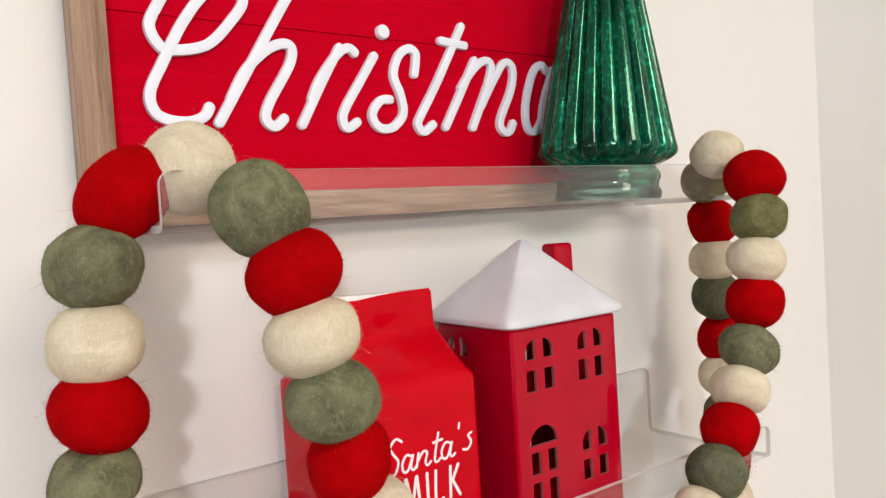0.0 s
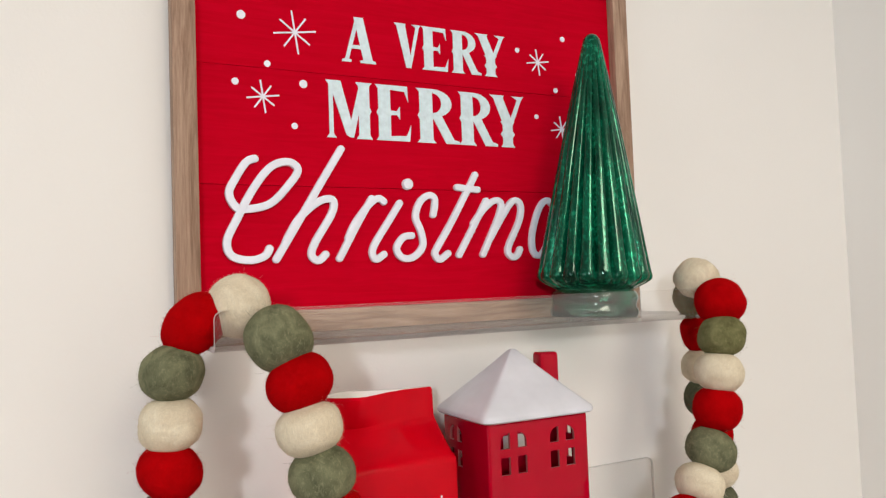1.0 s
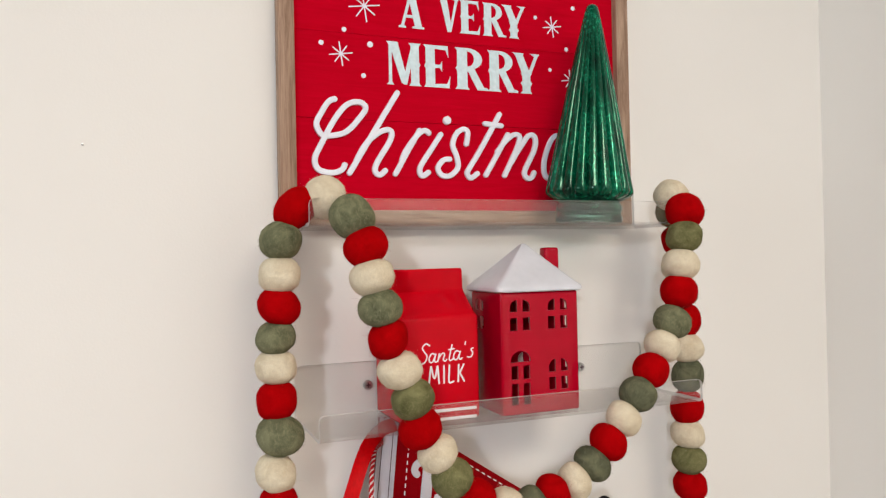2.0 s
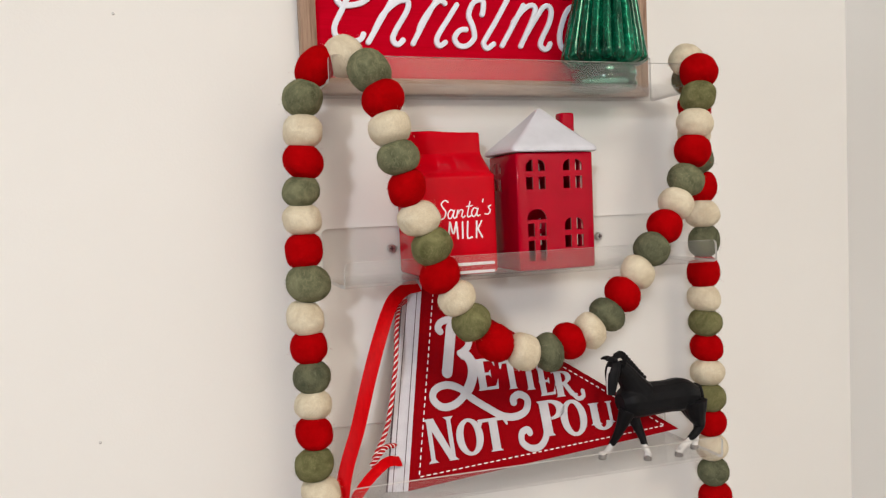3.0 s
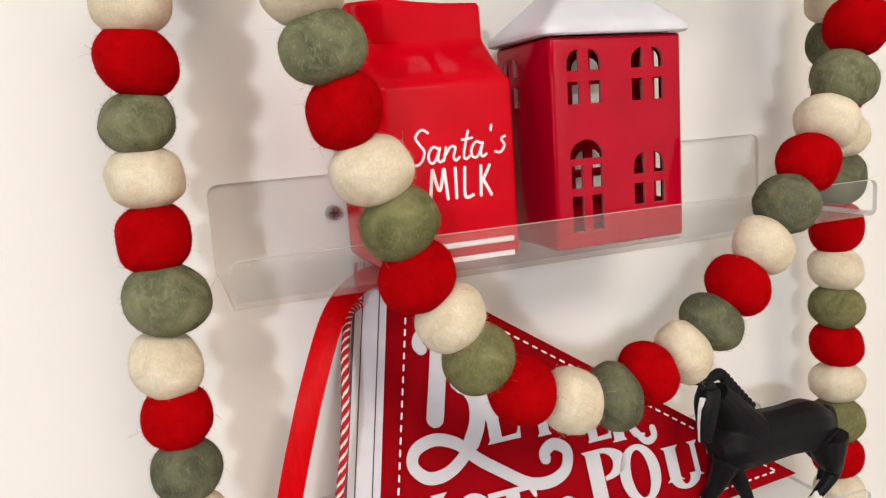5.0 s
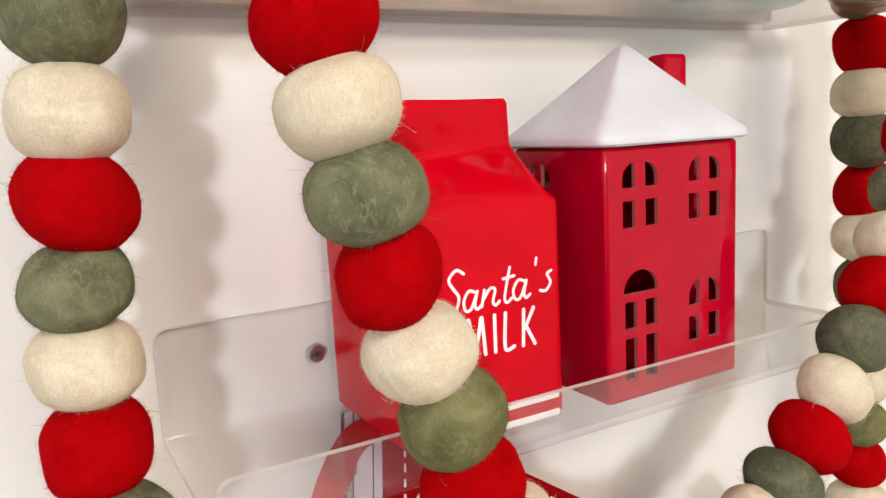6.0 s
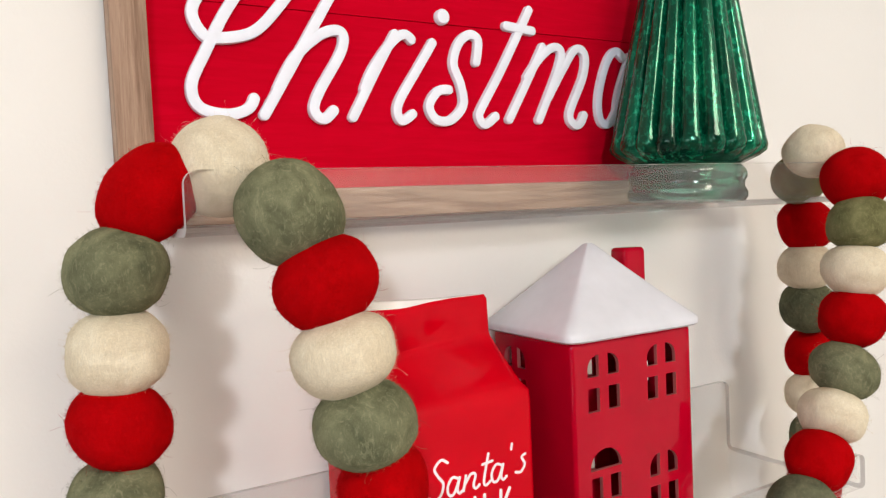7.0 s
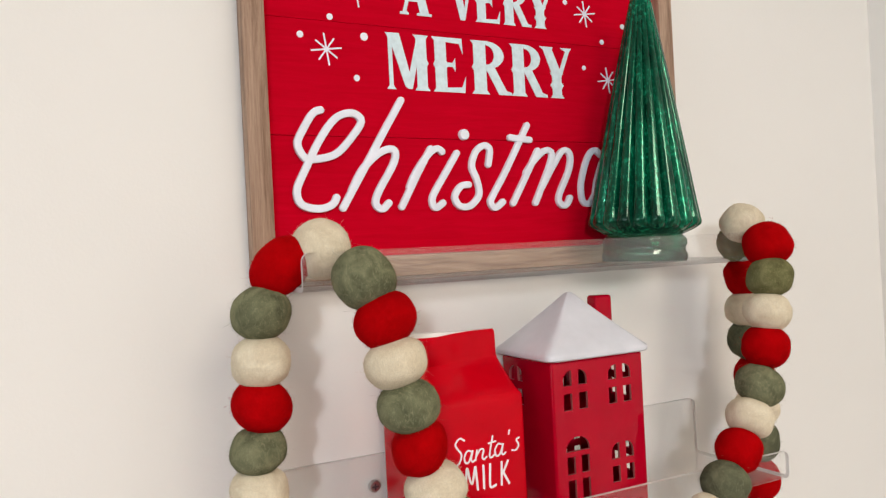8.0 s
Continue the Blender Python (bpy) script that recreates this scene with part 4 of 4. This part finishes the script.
# ---- toy horse ----
def toy_horse():
    fz = floor3(0.32) + 0.0004
    bm = bmesh.new()

    def limb(pts, radii, n=24, sides=14):
        path = spline(pts, n)
        rad = [v.x for v in spline([(r, 0, 0) for r in radii], n)]
        tube(bm, path, rad, sides)

    y = -0.0770
    # trunk, neck and head
    limb([(.277, y, 1.1915), (.287, y, 1.1925), (.306, y, 1.1925), (.330, y, 1.1925), (.350, y, 1.1925), (.367, y, 1.1900)], [.0095, .0168, .0172, .0163, .0168, .0100], 30)
    limb([(.299, y, 1.1990), (.2905, y - .001, 1.2110), (.2830, y - .002, 1.2215), (.2750, y - .004, 1.2305)], [.0165, .0125, .0100, .0075])
    limb([(.2700, y - .004, 1.2345), (.2655, y - .007, 1.2270), (.2632, y - .009, 1.2175), (.2616, y - .010, 1.2090), (.2612, y - .010, 1.2045)], [.0066, .0076, .0062, .0047, .0042], 20)
    for s in (-1, 1):
        limb([(.2690, y - .005 + s * .0030, 1.2370), (.2615, y - .007 + s * .0042, 1.2398), (.2545, y - .009 + s * .0050, 1.2398)], [.0028, .0024, .0008], 8, 8)
    # braided mane
    crest = spline([(.2690, y - .004, 1.2400), (.2775, y - .003, 1.2405), (.2905, y - .001, 1.2275), (.3040, y, 1.2130)], 13)
    for p in (q + Vector((0.0022, 0, 0.0019)) for q in crest):
        bmesh.ops.create_icosphere(bm, subdivisions=2, radius=0.0024, matrix=Matrix.Translation(p))
        bmesh.ops.create_icosphere(bm, subdivisions=2, radius=0.0025, matrix=Matrix.Translation(p + Vector((-0.0012, 0, -0.0026))))
    # legs
    limb([(.283, y - .004, 1.1850), (.2780, y - .001, 1.1700), (.2735, y + .004, 1.1560), (.2690, y + .010, 1.1440), (.2660, y + .0145, fz + .006)], [.0090, .0058, .0040, .0030, .0030])
    limb([(.291, y + .006, 1.1860), (.2960, y + .003, 1.1700), (.3005, y - .001, 1.1560), (.3030, y - .004, 1.1440), (.3050, y - .006, fz + .006)], [.0095, .0060, .0041, .0031, .0031])
    limb([(.359, y - .008, 1.1860), (.3610, y - .009, 1.1720), (.3655, y - .008, 1.1590), (.3545, y - .008, 1.1475), (.3415, y - .008, fz + .006)], [.0140, .0100, .0052, .0037, .0033])
    limb([(.361, y + .008, 1.1860), (.3680, y + .007, 1.1700), (.3740, y + .006, 1.1580), (.3715, y + .006, 1.1450), (.3700, y + .005, fz + .006)], [.0130, .0090, .0050, .0036, .0033])
    # tail
    limb([(.366, y, 1.2000), (.3730, y + .002, 1.1950), (.3760, y + .004, 1.1800), (.3750, y + .004, 1.1620)], [.0030, .0040, .0045, .0015], 18, 10)
    # hooves
    for hx, hy in ((.2650, y + .0150), (.3045, y - .0065), (.3400, y - .0085), (.3692, y + .0048)):
        f = floor3(hx) + 0.0002
        loft(bm, [[Vector((hx - 0.0008 + r * math.cos(a), hy + r * math.sin(a), z)) for a in (2 * math.pi * k / 14 for k in range(14))]
                  for r, z in ((.0046, f), (.0044, f + .002), (.0034, f + .0072))])
    data = bpy.data.meshes.new("rough_horse")
    bmesh.ops.recalc_face_normals(bm, faces=bm.faces)
    bm.to_mesh(data)
    bm.free()
    raw = new("rough_horse", data)
    fuse = raw.modifiers.new("fuse", "REMESH")
    fuse.mode, fuse.voxel_size = "VOXEL", 0.0006
    soft = raw.modifiers.new("soften", "SMOOTH")
    soft.factor, soft.iterations = 0.5, 2
    mesh = baked(raw)
    mesh.materials.clear()
    for mt in (HORSE_BLACK, HORSE_WHITE, HOOF_GREY):
        mesh.materials.append(mt)
    for p in mesh.polygons:
        c = p.center
        above = c.z - floor3(c.x)
        wave = 0.0012 * math.sin(c.x * 900) + 0.001 * math.sin(c.y * 1300)
        p.material_index = 2 if above < 0.0050 + wave * 0.6 else 1 if above < 0.0165 + wave else 0
        if c.z > 1.202 and c.z < 1.2320 and c.x < 0.2670 and p.normal.x < -0.3 and abs(c.y - (y - 0.0100)) < 0.0013 + wave * 0.3:
            p.material_index = 1
        p.use_smooth = True
    horse = new("toy_horse", mesh)
    tagged(horse, "black toy horse figurine with white socks and braided mane", "figurine")
    return horse


toy_horse()


# ---- felt ball garland ----
def felt_ball(centre, axis, width, length, seed):
    """One matted wool ball, squeezed along the thread, with loose fibres."""
    rnd = random.Random(seed)
    bm = bmesh.new()
    bmesh.ops.create_icosphere(bm, subdivisions=4, radius=1.0)
    turn = axis.to_track_quat("Z", "Y").to_matrix()
    off = Vector((rnd.uniform(0, 50), rnd.uniform(0, 50), rnd.uniform(0, 50)))
    skew = Vector((rnd.uniform(-0.09, 0.09), rnd.uniform(-0.09, 0.09), 0))
    roundness = rnd.uniform(0.80, 0.96)
    tips = []
    for v in bm.verts:
        d = v.co.normalized()
        rad = math.hypot(d.x, d.y)
        h = math.copysign(abs(d.z) ** roundness, d.z)
        q = rad ** 0.95 / max(rad, 1e-6)
        k = 1 + 0.050 * noise.noise(d * 1.3 + off) + 0.018 * noise.noise(d * 3.1 + off) + 0.005 * noise.noise(d * 9 + off)
        p = Vector((d.x * q * width / 2, d.y * q * width / 2, h * length / 2)) * k
        p += Vector((skew.x, skew.y, 0)) * (p.z)
        v.co = centre + turn @ p
        tips.append((v.co.copy(), turn @ d))

    def fibre(p, way, size, thick):
        side = way.orthogonal().normalized() * thick
        bm.faces.new((bm.verts.new(p - side), bm.verts.new(p + side), bm.verts.new(p + way * size)))

    for _ in range(3200):
        p, d = rnd.choice(tips)
        lay = Vector((rnd.gauss(0, 1), rnd.gauss(0, 1), rnd.gauss(0, 1)))
        fibre(p - d * 0.0002, (d * 0.75 + lay * 0.55).normalized(), rnd.uniform(0.0006, 0.0024), 0.00004)
    for _ in range(rnd.randint(24, 48)):
        p, d = rnd.choice(tips)
        way = (d * 0.8 + Vector((rnd.gauss(0, 1), rnd.gauss(0, 1), rnd.gauss(0, 1))) * 0.6).normalized()
        bend = Vector((rnd.gauss(0, 1), rnd.gauss(0, 1), rnd.gauss(0, 1))) * 0.55
        last = None
        for k in range(6):
            side = way.orthogonal().normalized() * 0.00004
            pair = (bm.verts.new(p - side), bm.verts.new(p + side))
            if last:
                bm.faces.new((last[0], last[1], pair[1], pair[0]))
            last = pair
            p = p + way * rnd.uniform(0.0006, 0.0017)
            way = (way + bend).normalized()
    return bm


def beads_between(knots):
    """Ball centres from knots (index, x, y, z), smooth between them."""
    out = []
    last = int(knots[-1][0])
    for i in range(int(knots[0][0]), last + 1):
        j = max(k for k in range(len(knots)) if knots[k][0] <= i)
        j = min(j, len(knots) - 2)
        a, b = knots[j], knots[j + 1]
        p0 = Vector(knots[j - 1][1:]) if j > 0 else None
        p1, p2 = Vector(a[1:]), Vector(b[1:])
        p3 = Vector(knots[j + 2][1:]) if j + 2 < len(knots) else None
        span = b[0] - a[0]
        t = (i - a[0]) / span
        m1 = (p2 - p0) / (b[0] - knots[j - 1][0]) * span if p0 else p2 - p1
        m2 = (p3 - p1) / (knots[j + 2][0] - a[0]) * span if p3 else p2 - p1
        h = ((2 * t ** 3 - 3 * t * t + 1), (t ** 3 - 2 * t * t + t), (-2 * t ** 3 + 3 * t * t), (t ** 3 - t * t))
        out.append(p1 * h[0] + m1 * h[1] + p2 * h[2] + m2 * h[3])
    return out


LEFT = [(0, -.0119, -.0814, 1.5178), (1, -.0244, -.0790, 1.4917), (2, -.0256, -.0786, 1.4639), (3, -.0265, -.0785, 1.4385), (4, -.0293, -.0767, 1.4135), (5, -.0292, -.0747, 1.3893),
        (6, -.0293, -.0752, 1.3624), (7, -.0272, -.0773, 1.3342), (8, -.0312, -.0769, 1.3043), (9, -.0295, -.0778, 1.2793), (10, -.0285, -.0793, 1.2533), (12, -.0291, -.0804, 1.2050),
        (13, -.0307, -.0807, 1.1776), (14, -.0260, -.0801, 1.1519), (17, -.0280, -.0800, 1.0730)]
SWAG = [(0, .0117, -.0832, 1.5268), (1, .0254, -.1165, 1.5091), (2, .0347, -.1219, 1.4855), (3, .0382, -.1254, 1.4610), (4, .0436, -.1275, 1.4372), (5, .0509, -.1239, 1.4119),
        (6, .0609, -.1213, 1.3863), (7, .0718, -.1206, 1.3621), (8, .0780, -.1204, 1.3372), (9, .0920, -.1213, 1.3163), (10, .1042, -.1217, 1.2949), (11, .1260, -.1215, 1.2747),
        (12, .1530, -.1207, 1.2640), (13, .1782, -.1194, 1.2606), (14, .1992, -.1192, 1.2688), (15, .2214, -.1191, 1.2761), (16, .2404, -.1187, 1.2893), (18, .2727, -.1211, 1.3270),
        (20, .3046, -.1202, 1.3682), (22, .3311, -.1184, 1.4116), (23, .3391, -.1190, 1.4390), (24, .3422, -.1193, 1.4648), (26, .3516, -.1145, 1.5149), (27, .3606, -.0838, 1.5323)]
RIGHT = [(0, .3795, -.0610, 1.5170), (1, .3885, -.0590, 1.4876), (2, .3878, -.0592, 1.4608), (3, .3895, -.0592, 1.4347), (4, .3970, -.0560, 1.4040), (5, .3960, -.0580, 1.3764), (6, .3983, -.0570, 1.3475), (7, .3986, -.0543, 1.3140),
         (10, .3990, -.0560, 1.2330), (13, .4000, -.0580, 1.1515), (16, .4030, -.0600, 1.0710), (19, .4080, -.0600, 0.9930)]
garland = thing("felt_ball_garland", (0.18, -0.10, 1.02), "red, sage green and cream felt ball garland draped over the shelves", "garland")
shades = {"r": (FELT_RED, "red felt ball"), "g": (FELT_GREEN, "sage green felt ball"), "c": (FELT_CREAM, "cream felt ball"),
          "o": (FELT_OLIVE, "olive green felt ball"), "d": (FELT_DARK, "dark sage felt ball")}
# the odd ones among the greens: strand, place on it
OLIVE = {("LEFT", 13), ("SWAG", 7), ("SWAG", 10), ("SWAG", 25), ("RIGHT", 0), ("RIGHT", 9), ("RIGHT", 12)}
DARK = {("LEFT", 10), ("LEFT", 16), ("SWAG", 13), ("SWAG", 16), ("SWAG", 19), ("RIGHT", 3), ("RIGHT", 6), ("RIGHT", 15), ("RIGHT", 18)}
count = 0
for strand, knots, order, wide in (("LEFT", LEFT, "rgc", 0.0335), ("SWAG", SWAG, "cgr", 0.0345), ("RIGHT", RIGHT, "grc", 0.0345)):
    line = beads_between(knots)
    for i, c in enumerate(line):
        axis = (line[min(i + 1, len(line) - 1)] - line[max(i - 1, 0)]).normalized()
        gap = (line[min(i + 1, len(line) - 1)] - line[max(i - 1, 0)]).length / (2 if 0 < i < len(line) - 1 else 1)
        if knots is LEFT and i == 0:
            axis = (line[1] - Vector(SWAG[0][1:])).normalized()
        hue = order[i % 3]
        rnd = random.Random(count * 7 + 3)
        w = wide * rnd.uniform(0.95, 1.05)
        length = gap * {"r": 1.20, "g": 1.16, "c": 1.12}[hue] * rnd.uniform(0.97, 1.03)
        if knots is LEFT and i == 7:
            w, length = 0.0380, gap * 1.16
        if i == 0 or (knots is SWAG and i == 27):
            w, length = (0.0305, 0.0390) if knots is LEFT else (0.0365, 0.0350) if knots is SWAG and i == 0 else (0.0325, 0.0305)
        count += 1
        tone = "o" if (strand, i) in OLIVE else "d" if (strand, i) in DARK else hue
        part("ball", felt_ball(c, axis, w, length, count), shades[tone][0], garland, shades[tone][1])
